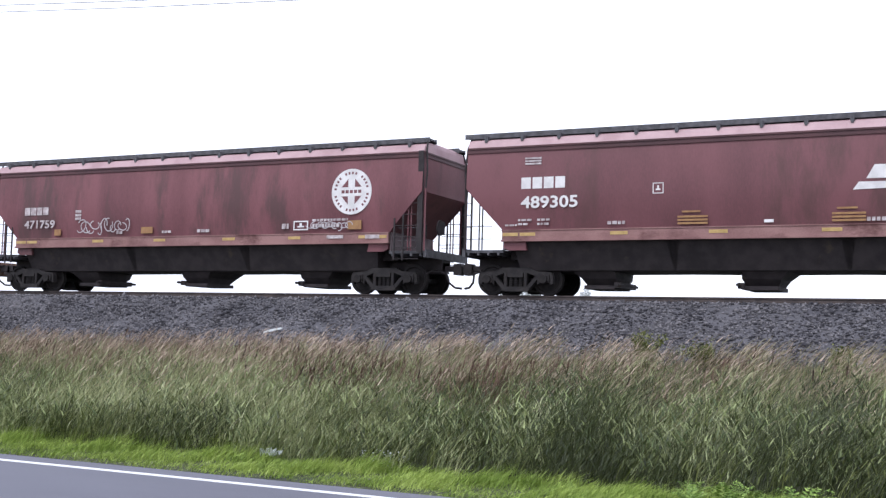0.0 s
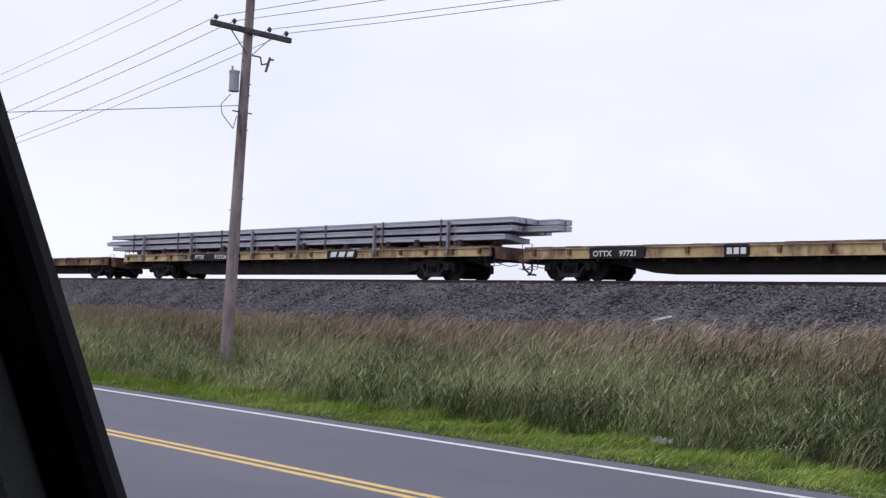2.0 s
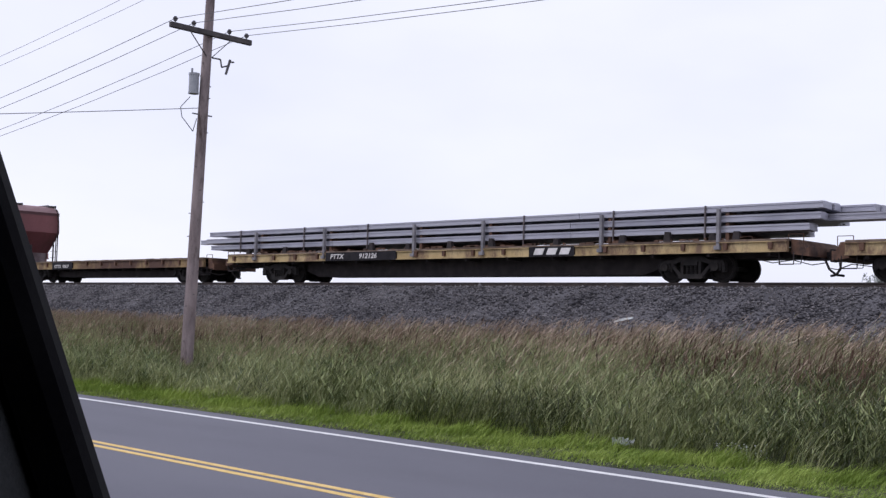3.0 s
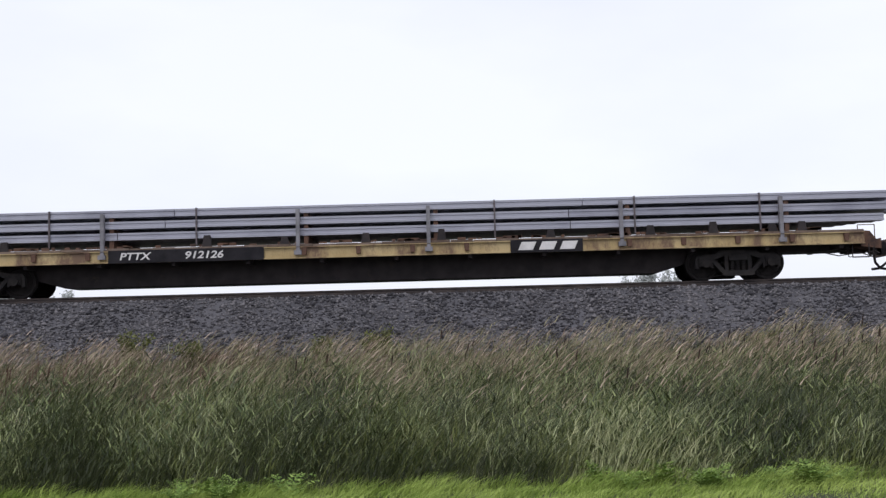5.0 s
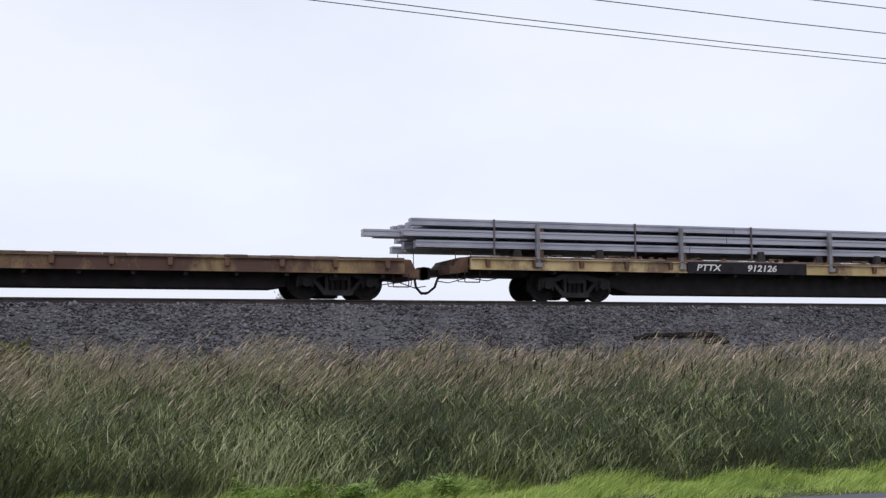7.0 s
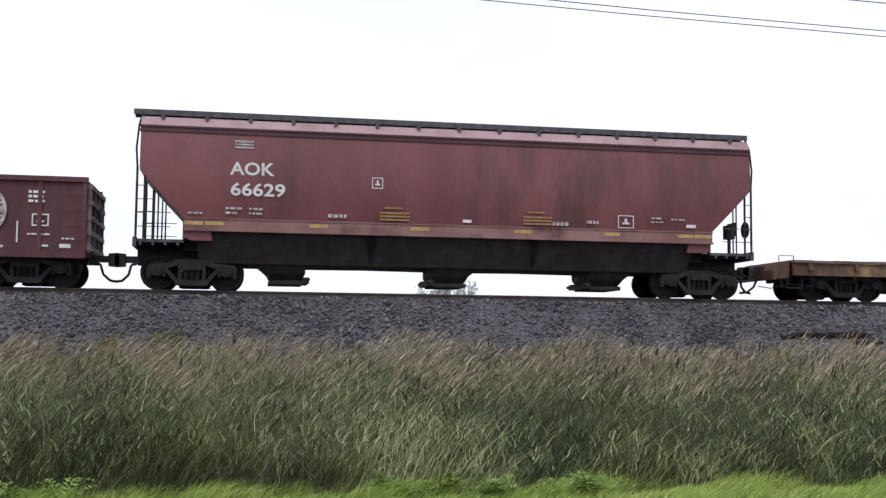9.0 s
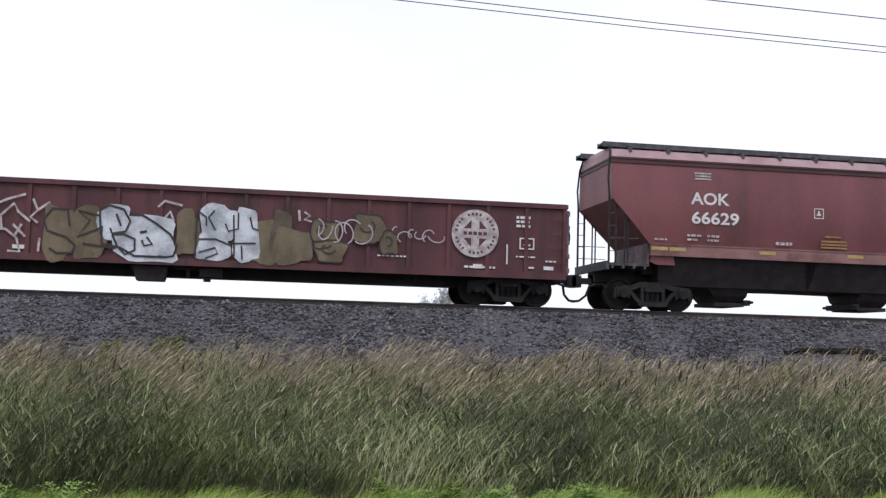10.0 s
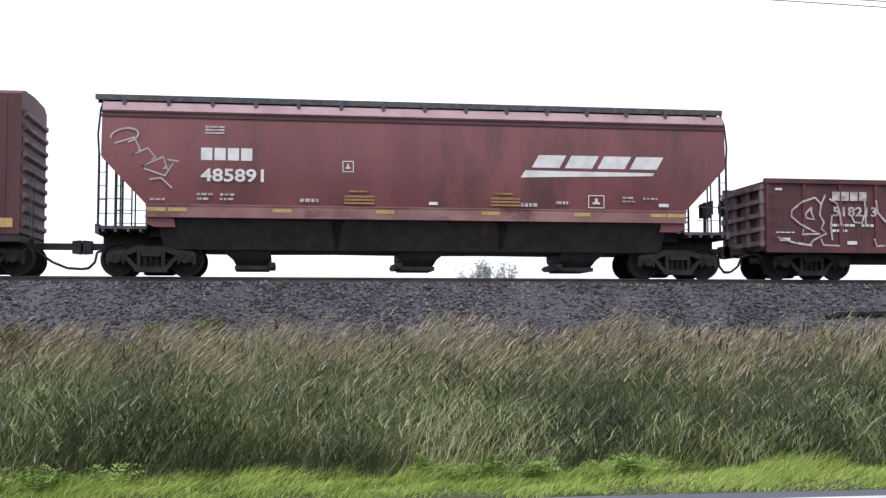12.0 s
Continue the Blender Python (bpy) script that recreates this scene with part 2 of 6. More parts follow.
def box(bm, x0, x1, y0, y1, z0, z1):
    v = [bm.verts.new((x, y, z)) for x in (x0, x1) for y in (y0, y1) for z in (z0, z1)]
    for a in ((0, 1, 3, 2), (4, 6, 7, 5), (0, 4, 5, 1), (2, 3, 7, 6), (0, 2, 6, 4), (1, 5, 7, 3)):
        bm.faces.new([v[i] for i in a])


def prism(bm, poly, y0, y1):
    """A polygon in x, z, extruded from y0 to y1."""
    a = [bm.verts.new((x, y0, z)) for x, z in poly]
    b = [bm.verts.new((x, y1, z)) for x, z in poly]
    bm.faces.new(a)
    bm.faces.new(b[::-1])
    for i in range(len(poly)):
        j = (i + 1) % len(poly)
        bm.faces.new((a[i], b[i], b[j], a[j]))


def rod(bm, p, q, r, n=6, r2=None):
    """A round bar from p to q."""
    p, q = Vector(p), Vector(q)
    d = (q - p).normalized()
    s = d.orthogonal().normalized()
    t = d.cross(s)
    ring = lambda c, rr: [bm.verts.new(c + rr * (math.cos(2 * math.pi * i / n) * s + math.sin(2 * math.pi * i / n) * t)) for i in range(n)]
    a, b = ring(p, r), ring(q, r if r2 is None else r2)
    bm.faces.new(a[::-1])
    bm.faces.new(b)
    for i in range(n):
        bm.faces.new((a[i], a[(i + 1) % n], b[(i + 1) % n], b[i]))


def path_rod(bm, pts, r, n=5):
    for a, b in zip(pts, pts[1:]):
        rod(bm, a, b, r, n)


def disc(bm, cx, cz, r, y0, y1, n=32):
    prism(bm, [(cx + r * math.cos(2 * math.pi * i / n), cz + r * math.sin(2 * math.pi * i / n)) for i in range(n)], y0, y1)


def loft(bm, levels, caps=True):
    """Levels of (z, x left, x right, half width), joined from the lowest up."""
    rings = [[bm.verts.new(c) for c in ((a, -w, z), (b, -w, z), (b, w, z), (a, w, z))] for z, a, b, w in levels]
    for lo, hi in zip(rings, rings[1:]):
        for i in range(4):
            j = (i + 1) % 4
            bm.faces.new((lo[i], lo[j], hi[j], hi[i]))
    if caps:
        bm.faces.new(rings[0][::-1])
        bm.faces.new(rings[-1])


def empty(name, label, category, group="", at=None, kind=""):
    ob = new(name)
    ob.empty_display_size = 0.5
    if at is not None:
        ob.matrix_basis = at
    return tagged(ob, label, category, group, kind)


def lettering(text, x, z, y, size, mat, parent, stretch=1.0, shear=0.0):
    """Raised stencil letters on a near side, from their lower left corner."""
    cu = bpy.data.curves.new("lettering", "FONT")
    cu.body, cu.size, cu.extrude, cu.offset, cu.shear = text, size, 0.002, 0.011 * size / 0.5, shear
    cu.resolution_u = 3
    cu.materials.append(mat)
    ob = new("lettering", cu)
    ob.parent = parent
    ob.matrix_basis = pose(x, y, z, 90, 0, 0) @ Matrix.Diagonal((stretch, 1, 1, 1))
    return ob


def bars(rects, y, mat, parent, name="stencil_bar", label="", depth=0.004):
    """Flat painted bars (x, z, width, height) on a near side, each a part."""
    for x, z, w, h in rects:
        bm = bmesh.new()
        box(bm, x, x + w, y - depth, y + 0.01, z, z + h)
        part(name, bm, mat, parent, label)


# ---- the ground, the road and the track bed ----
PROFILE = [(-3000, -0.4), (-40, -0.4), (-6, -0.25), (-3, -0.03), (3.1, -0.03), (10.98, -0.03), (11.3, 0.0), (12.6, 0.03), (13.6, 0.02), (15.5, 0.10), (18, 0.30),
           (21, 0.52), (24, 0.78), (26.2, 1.05), (27.2, 1.30), (TRACK + 4.4, 1.30), (TRACK + 6, 0.9), (TRACK + 11, 0.2), (60, 0.0), (3000, 0.0)]


def ground_z(y):
    return float(np.interp(y, [p[0] for p in PROFILE], [p[1] for p in PROFILE]))


def strip(name, profile, xs, mat, rough=0.0, seed=3):
    """A sheet with the profile (y, z) drawn along x, uneven by rough metres."""
    rng = np.random.default_rng(seed)
    bm = bmesh.new()
    rows = [[bm.verts.new((x, y, z + (rng.normal() * rough if rough else 0))) for x in xs] for y, z in profile]
    for a, b in zip(rows, rows[1:]):
        for i in range(len(xs) - 1):
            bm.faces.new((a[i], a[i + 1], b[i + 1], b[i]))
    return part(name, bm, mat, smooth=True)


far_xs = [-3000, -800, -300, -150] + list(range(-100, 101, 4)) + [150, 300, 800, 3000]
tagged(strip("ground", PROFILE, far_xs, EARTH), "flat grassy earth with a low railway bank", "ground", kind="structure")


def slab(name, y0, y1, z0, z1, mat, label, category, x0=-900, x1=900):
    bm = bmesh.new()
    box(bm, x0, x1, y0, y1, z0, z1)
    return tagged(part(name, bm, mat), label, category, kind="structure")


slab("road", 3.25, 11.0, -0.2, 0.0, ASPHALT, "grey worn asphalt two-lane country road", "road")
slab("road_edge_line", 10.47, 10.59, -0.05, 0.004, ROADWHITE, "white painted edge line on the road", "road marking")
slab("road_edge_line", 3.82, 3.94, -0.05, 0.004, ROADWHITE, "white painted edge line on the road", "road marking")
slab("road_centre_line", 7.13, 7.23, -0.05, 0.004, ROADYEL, "yellow painted centre line on the road", "road marking")
slab("road_centre_line", 7.33, 7.43, -0.05, 0.004, ROADYEL, "yellow painted centre line on the road", "road marking")
slab("shoulder", -3.0, 3.25, -0.25, -0.012, SHADOWMUD, "gravel road shoulder", "shoulder")

BED = [(TRACK - 5.4, 0.95), (TRACK - 4.6, 1.25), (TRACK - 3.6, 1.80), (TRACK - 2.6, 2.40), (TRACK - 2.05, 2.72), (TRACK - 1.7, 2.77), (TRACK, 2.77), (TRACK + 1.7, 2.77),
       (TRACK + 2.1, 2.70), (TRACK + 4.6, 1.25), (TRACK + 5.2, 1.0)]
bed_xs = [-900, -300, -150] + [x * 0.5 for x in range(-200, 121)] + [150, 300, 900]
tagged(strip("ballast_bed", BED, bed_xs, BALLAST, 0.010), "dark grey crushed stone ballast bank under the rails", "ballast", kind="structure")


def bed_z(y):
    return float(np.interp(y, [p[0] for p in BED], [p[1] for p in BED]))


def rail(y):
    sec = [(-0.07, 0), (-0.07, 0.012), (-0.012, 0.03), (-0.009, 0.125), (-0.036, 0.14), (-0.036, 0.178), (-0.03, 0.185), (0.03, 0.185), (0.036, 0.178), (0.036, 0.14), (0.009, 0.125), (0.012, 0.03), (0.07, 0.012), (0.07, 0)]
    bm = bmesh.new()
    ends = [[bm.verts.new((x, y + a, RAIL - 0.185 + b)) for a, b in sec] for x in (-900, 900)]
    for i in range(len(sec)):
        j = (i + 1) % len(sec)
        bm.faces.new((ends[0][i], ends[0][j], ends[1][j], ends[1][i]))
    return tagged(part("rail", bm, RAILM), "dark steel running rail on wooden ties", "rail", "rails of the track", "structure")


rail(TRACK - 0.755)
rail(TRACK + 0.755)
# ---- the train ----
S0, S1, S2 = -121.63, 13.4258, -0.02539
WHEEL_R = 0.457


SURGE_T, SURGE = (0, 8.0, 8.5, 9.0, 9.5, 10.0, 10.5, 11.0, 11.5, 12.0), (0, 0, -0.09, 0.10, -0.20, -0.06, 0.20, -0.05, 0, 0)


def run(t):
    """How far the train has come: a slowing roll with small surges as the slack runs in and out."""
    return S0 + S1 * t + S2 * t * t + float(np.interp(t, SURGE_T, SURGE))


CARS, WHEELSETS = [], []


def make_wheel():
    bm = bmesh.new()
    for s in (-1, 1):
        y = s * 0.755
        n = 28
        prof = [(0.10, -0.09), (0.13, -0.03), (0.36, -0.02), (0.39, -0.065), (WHEEL_R, -0.065), (WHEEL_R, 0.045), (WHEEL_R + 0.025, 0.05), (WHEEL_R + 0.02, 0.07), (0.38, 0.07), (0.35, 0.03), (0.13, 0.03), (0.10, 0.09)]
        rings = [[bm.verts.new((r * math.cos(2 * math.pi * i / n), y - s * d, r * math.sin(2 * math.pi * i / n))) for i in range(n)] for r, d in prof]
        for a, b in zip(rings, rings[1:]):
            for i in range(n):
                j = (i + 1) % n
                bm.faces.new((a[i], a[j], b[j], b[i]))
    rod(bm, (0, -1.12, 0), (0, 1.12, 0), 0.085, 10)
    for s in (-1, 1):
        rod(bm, (0, s * 1.10, 0), (0, s * 1.26, 0), 0.13, 8)
    me = bpy.data.meshes.new("wheelset")
    bmesh.ops.recalc_face_normals(bm, faces=bm.faces)
    bm.to_mesh(me)
    bm.free()
    me.materials.append(WHEEL)
    return me


def make_side_frame():
    """One cast side frame, its pockets open, at y = 0."""
    bm = bmesh.new()
    th = 0.09
    top = [(-1.14, 0.60), (-1.10, 0.66), (-0.62, 0.70), (-0.40, 0.80), (0.40, 0.80), (0.62, 0.70), (1.10, 0.66), (1.14, 0.60), (1.10, 0.53), (0.62, 0.55), (0.38, 0.64), (-0.38, 0.64), (-0.62, 0.55), (-1.10, 0.53)]
    prism(bm, top, -th, th)
    for s in (-1, 1):
        prism(bm, [(s * 0.78, 0.56), (s * 0.66, 0.58), (s * 0.30, 0.20), (s * 0.42, 0.16)], -th, th)
        prism(bm, [(s * 0.27, 0.20), (s * 0.27, 0.68), (s * 0.36, 0.66), (s * 0.36, 0.20)], -th * 1.2, th * 1.2)
        prism(bm, [(s * 1.07, 0.30), (s * 1.07, 0.60), (s * 1.16, 0.58), (s * 1.16, 0.32)], -th, th)
        prism(bm, [(s * 0.68, 0.30), (s * 0.68, 0.60), (s * 0.78, 0.60), (s * 0.78, 0.36)], -th, th)
        prism(bm, [(s * 0.74, 0.36), (s * 0.74, 0.60), (s * 1.06, 0.60), (s * 1.06, 0.36)], -th * 1.5, th * 1.1)
    prism(bm, [(-0.44, 0.13), (-0.40, 0.24), (0.40, 0.24), (0.44, 0.13), (0.36, 0.10), (-0.36, 0.10)], -th * 1.4, th * 1.4)
    for x in (-0.15, 0, 0.15):
        for k in range(5):
            ring_z = 0.25 + 0.055 * k
            rod(bm, (x, -0.03, ring_z), (x, -0.03, ring_z + 0.03), 0.065, 8)
    prism(bm, [(-0.25, 0.52), (-0.25, 0.64), (0.25, 0.64), (0.25, 0.52)], -0.14, 0.14)
    me = bpy.data.meshes.new("side_frame")
    bmesh.ops.recalc_face_normals(bm, faces=bm.faces)
    bm.to_mesh(me)
    bm.free()
    me.materials.append(TRUCK)
    return me


WHEELSET, SIDE_FRAME = make_wheel(), make_side_frame()


def truck(car, x):
    """A two-axle truck: bolster, two side frames, two turning wheelsets, brake beams."""
    bm = bmesh.new()
    box(bm, -0.20, 0.20, -1.05, 1.05, 0.50, 0.78)
    box(bm, -0.30, 0.30, -0.98, 0.98, 0.15, 0.50)
    rod(bm, (0, 0, 0.78), (0, 0, 0.95), 0.2, 12)
    for s in (-1, 1):
        box(bm, s * 0.40 - 0.05, s * 0.40 + 0.05, -0.85, 0.85, 0.40, 0.50)
    tr = part("truck", bm, TRUCK, car, "grimy cast steel truck", at=pose(x, 0, 0))
    for s in (-1, 1):
        shared("side_frame", SIDE_FRAME, tr, at=pose(0, s * 1.05, 0, 0, 0, 0 if s < 0 else 180))
        w = shared("wheelset", WHEELSET, tr, "worn steel wheelset", at=pose(s * 0.89, 0, WHEEL_R))
        WHEELSETS.append((w, s * 0.89))


def coupler(car, x, s, reach):
    """Draft gear, shank, knuckle and hanging air hose beyond the end at x, towards s."""
    bm = bmesh.new()
    box(bm, min(x - s * 0.6, x), max(x - s * 0.6, x), -0.22, 0.22, 0.68, 1.02)
    box(bm, min(x, x + s * reach), max(x, x + s * reach), -0.07, 0.07, 0.74, 0.92)
    e = x + s * reach
    prism(bm, [(e - s * 0.22, 0.64), (e - s * 0.22, 0.98), (e, 1.0), (e + s * 0.06, 0.9), (e + s * 0.06, 0.7), (e, 0.62)], -0.16, 0.14)
    part("coupler", bm, DARK, car, "rusty dark knuckle coupler")
    bm = bmesh.new()
    y = -0.35
    pts = [(x - s * 0.1, y, 0.74), (x + s * 0.15, y, 0.66), (x + s * reach * 0.40, y + 0.1, 0.40), (x + s * reach * 0.72, y + 0.2, 0.24), (x + s * (reach + 0.04), y + 0.3, 0.22)]
    path_rod(bm, pts, 0.036, 6)
    rod(bm, (x - s * 0.05, -0.9, 0.72), (x - s * 0.05, 0.35, 0.72), 0.016, 4)
    rod(bm, (x - s * 0.05, -0.9, 0.72), (x - s * 0.05, -1.3, 0.60), 0.016, 4)
    part("air_hose", bm, DARK, car, "black hanging air hose with uncoupling lever")


def reporting(car, mark, number, x, z, y, size, mat=WHITE, blocks=0):
    """A mark over a fleet number; a company's name stands as plain blocks."""
    if blocks:
        w = size * 0.62
        for i in range(blocks):
            bars([(x + i * size * 0.74, z + size * 1.18, w, size * 0.70)], y, mat, car, "name_block")
    else:
        lettering(mark, x, z + size * 1.18, y, size, mat, car, 1.12)
    lettering(number, x, z, y, size, mat, car, 1.24)


def small_stencils(car, rows, y, mat=WHITE_OLD, seed=1):
    """Rows of small unreadable stencils as broken bars: (x, z, width, height)."""
    rng = random.Random(seed)
    rects = []
    for x, z, w, h in rows:
        at = x
        while at < x + w - 0.02:
            d = min(rng.uniform(0.06, 0.16), x + w - at)
            rects.append((at, z, d, h))
            at += d + 0.035
    bars(rects, y, mat, car)


def frame_mark(car, x, z, w, h, y, mat=WHITE, t=0.022):
    bm = bmesh.new()
    for a in ((x, x + w, z, z + t), (x, x + w, z + h - t, z + h), (x, x + t, z + t, z + h - t), (x + w - t, x + w, z + t, z + h - t)):
        box(bm, a[0], a[1], y - 0.004, y + 0.01, a[2], a[3])
    box(bm, x + w * 0.28, x + w * 0.72, y - 0.004, y + 0.01, z + h * 0.3, z + h * 0.45)
    box(bm, x + w * 0.42, x + w * 0.58, y - 0.004, y + 0.01, z + h * 0.45, z + h * 0.75)
    part("inspection_mark", bm, mat, car, "white outlined inspection stencil")


def round_emblem(car, x, z, r, y, mat, back):
    """A round white emblem with a quartered cross; its writing stands as dark bars."""
    bm = bmesh.new()
    disc(bm, x, z, r, y - 0.004, y + 0.012, 40)
    emblem = part("emblem", bm, mat, car, "white round painted emblem with a cross")
    bm = bmesh.new()
    for sx in (-1, 1):
        for sz in (-1, 1):
            prism(bm, [(x + sx * r * 0.17, z + sz * r * 0.20), (x + sx * r * 0.50, z + sz * r * 0.20), (x + sx * r * 0.17, z + sz * r * 0.56)], y - 0.008, y)
    tagged(part("emblem_quarter", bm, back, emblem, "dark quarters of the emblem"), kind="stuff")
    bm = bmesh.new()
    n = 30
    for i in range(n):
        if i % 10 not in (0, 5):
            a, b = 2 * math.pi * i / n, 2 * math.pi * (i + 0.5) / n
            prism(bm, [(x + r * q * math.cos(c), z + r * q * math.sin(c)) for q, c in ((0.76, a), (0.87, a), (0.87, b), (0.76, b))], y - 0.008, y)
    for k in range(5):
        box(bm, x - r * 0.5 + k * r * 0.21, x - r * 0.5 + k * r * 0.21 + r * 0.15, y - 0.008, y, z - r * 0.07, z + r * 0.07)
    tagged(part("emblem_ring", bm, back, emblem, "dark unreadable bars round the emblem"), kind="stuff")
    return emblem


def stroke(bm, pts, width, y):
    """A flat painted stroke through points (x, z), one strip with mitred bends."""
    pts = [p for i, p in enumerate(pts) if i == 0 or math.hypot(p[0] - pts[i - 1][0], p[1] - pts[i - 1][1]) > 1e-4]
    rows = []
    for i, (x, z) in enumerate(pts):
        a, b = pts[max(i - 1, 0)], pts[min(i + 1, len(pts) - 1)]
        d = math.hypot(b[0] - a[0], b[1] - a[1]) or 1.0
        nx, nz = -(b[1] - a[1]) / d * width / 2, (b[0] - a[0]) / d * width / 2
        rows.append((bm.verts.new((x - nx, y, z - nz)), bm.verts.new((x + nx, y, z + nz))))
    for p, q in zip(rows, rows[1:]):
        bm.faces.new((p[0], q[0], q[1], p[1]))


def curl(cx, cz, w, h, a0, a1, n=14, twist=0.0):
    """Points of a bent loop, part of a leaning ellipse."""
    out = []
    for i in range(n + 1):
        a = radians(a0 + (a1 - a0) * i / n)
        out.append((cx + w * math.cos(a) + twist * h * math.sin(a), cz + h * math.sin(a)))
    return out


def scrawl(car, x, z, w, h, y, mat, seed, count, width=0.035):
    """A tangle of sprayed loops that fills a patch."""
    rng = random.Random(seed)
    bm = bmesh.new()
    for i in range(count):
        cx = x + w * (i + 0.5) / count
        a = rng.uniform(0, 360)
        stroke(bm, curl(cx, z + h * rng.uniform(0.35, 0.65), w / count * rng.uniform(0.5, 1.1), h * rng.uniform(0.25, 0.45), a, a + rng.uniform(160, 330), 12, rng.uniform(-0.3, 0.3)), width, y - 0.003 - 0.0004 * i)
    return tagged(part("graffiti", bm, mat, car, "sprayed looping scrawl"), kind="stuff")


def hopper(u, name_label, paint, length, truck_at, rise=0.0, style="new"):
    """A three-bay covered hopper with sloping ends, roof walk, ladders and end platforms."""
    car = empty("covered_hopper_car", name_label, "hopper car", "cars of the train")
    CARS.append((car, u))
    h = length / 2
    lo = h - 1.16
    bm = bmesh.new()
    top = 4.12 + rise
    levels = []
    for k in range(25):
        f = k / 24
        z = 1.86 + (top - 1.86) * f
        out = min(1.16, max(0.0, (z - 1.86) * 1.16 / 1.24))
        levels.append((z, -lo - out, lo + out, 1.50 + 0.12 * math.sin(math.pi * min(f, 0.5)) - 0.07 * max(0.0, f - 0.5) ** 2 * 4))
    loft(bm, levels)
    part("body", bm, paint, car, smooth=False)
    for s in (-1, 1):
        bm = bmesh.new()
        box(bm, -lo, lo, s * 1.52 - 0.05, s * 1.52 + 0.05, 1.585, 1.845)
        sill = part("side_sill", bm, SILL, car, "dusty paler side sill")
        for z0, z1, w in ((1.53, 1.585, 1.61), (1.845, 1.875, 1.59)):
            bm = bmesh.new()
            box(bm, -lo - 0.02, lo + 0.02, min(s * 1.47, s * w), max(s * 1.47, s * w), z0, z1)
            part("sill_lip", bm, SILL, sill)
        for k in (-1, 1):
            bm = bmesh.new()
            prism(bm, [(k * (lo - 0.75), 1.28), (k * (lo - 0.70), 1.54), (k * (lo - 0.05), 1.54), (k * (lo - 0.02), 1.36), (k * (lo - 0.2), 1.28)], min(s * 1.40, s * 1.50), max(s * 1.40, s * 1.50))
            part("jacking_pad", bm, paint, sill)
    # stepped eave moulding, a darker red than the side, and the sloping roof
    bm = bmesh.new()
    box(bm, -h - 0.02, h + 0.02, -1.585, 1.585, top - 0.005, top + 0.055)
    box(bm, -h, h, -1.555, 1.555, top + 0.055, top + 0.115)
    box(bm, -h - 0.02, h + 0.02, -1.58, 1.58, top + 0.115, top + 0.165)
    part("eave", bm, EAVE, car, "dark stepped eave moulding")
    bm = bmesh.new()
    loft(bm, [(4.285 + rise, -h, h, 1.545), (4.50 + rise, -h, h, 1.45), (4.60 + rise, -h + 0.02, h - 0.02, 1.15), (4.64 + rise, -h + 0.05, h - 0.05, 0.5)])
    part("roof", bm, ROOF, car, "roof sheets of the hopper, paled for sky light")
    # roof walk on brackets
    for s in (-1, 1):
        bm = bmesh.new()
        box(bm, -h - 0.22, h + 0.06, s * 1.06 - 0.24, s * 1.06 + 0.24, 4.66 + rise, 4.72 + rise)
        for k in (-1, 1):
            box(bm, -h - 0.22, h + 0.06, s * 1.06 + k * 0.24 - 0.012, s * 1.06 + k * 0.24 + 0.012, 4.60 + rise, 4.75 + rise)
        part("roof_walk", bm, GRATE, car, "dark steel grating roof walk")
    n = 15
    for s in (-1, 1):
        for i in range(n):
            x = -h + 0.55 + (length - 1.1) * i / (n - 1)
            bm = bmesh.new()
            prism(bm, [(x - 0.025, 4.44 + rise), (x + 0.025, 4.44 + rise), (x + 0.05, 4.50 + rise), (x + 0.05, 4.63 + rise), (x - 0.05, 4.63 + rise), (x - 0.05, 4.50 + rise)], min(s * 1.20, s * 1.50), max(s * 1.20, s * 1.50))
            part("walk_bracket", bm, GRATE, car)
    for i in range(10):
        x = -h + 1.0 + (length - 2.0) * (i + 0.5) / 10
        bm = bmesh.new()
        loft(bm, [(4.50 + rise, x - 0.78, x + 0.78, 0.42), (4.64 + rise, x - 0.78, x + 0.78, 0.42), (4.70 + rise, x - 0.7, x + 0.7, 0.3)])
        part("hatch", bm, ROOF, car)
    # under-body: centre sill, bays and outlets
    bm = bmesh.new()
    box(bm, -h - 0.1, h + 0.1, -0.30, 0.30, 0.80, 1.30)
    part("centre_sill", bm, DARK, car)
    third = (2 * lo - 2.4) / 3
    for i in range(3):
        c = (i - 1) * (third + 0.43) - 0.1
        g = 1 if i == 0 else -1
        bm = bmesh.new()
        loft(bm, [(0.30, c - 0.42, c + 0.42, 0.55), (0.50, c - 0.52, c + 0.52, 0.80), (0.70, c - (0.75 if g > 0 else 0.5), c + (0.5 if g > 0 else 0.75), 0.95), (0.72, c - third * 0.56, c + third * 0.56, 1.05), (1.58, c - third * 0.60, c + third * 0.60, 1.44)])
        bay = part("hopper_bay", bm, DARK, car, "dark discharge bay")
        bm = bmesh.new()
        box(bm, c - 0.46, c + 0.46, -0.75, 0.75, 0.20, 0.31)
        box(bm, c + g * 0.54 - 0.09, c + g * 0.54 + 0.09, -0.8, 0.8, 0.24, 0.40)
        rod(bm, (c + g * 0.60, -1.0, 0.33), (c + g * 0.60, 1.0, 0.33), 0.045, 6)
        part("outlet_gate", bm, DARK, bay)
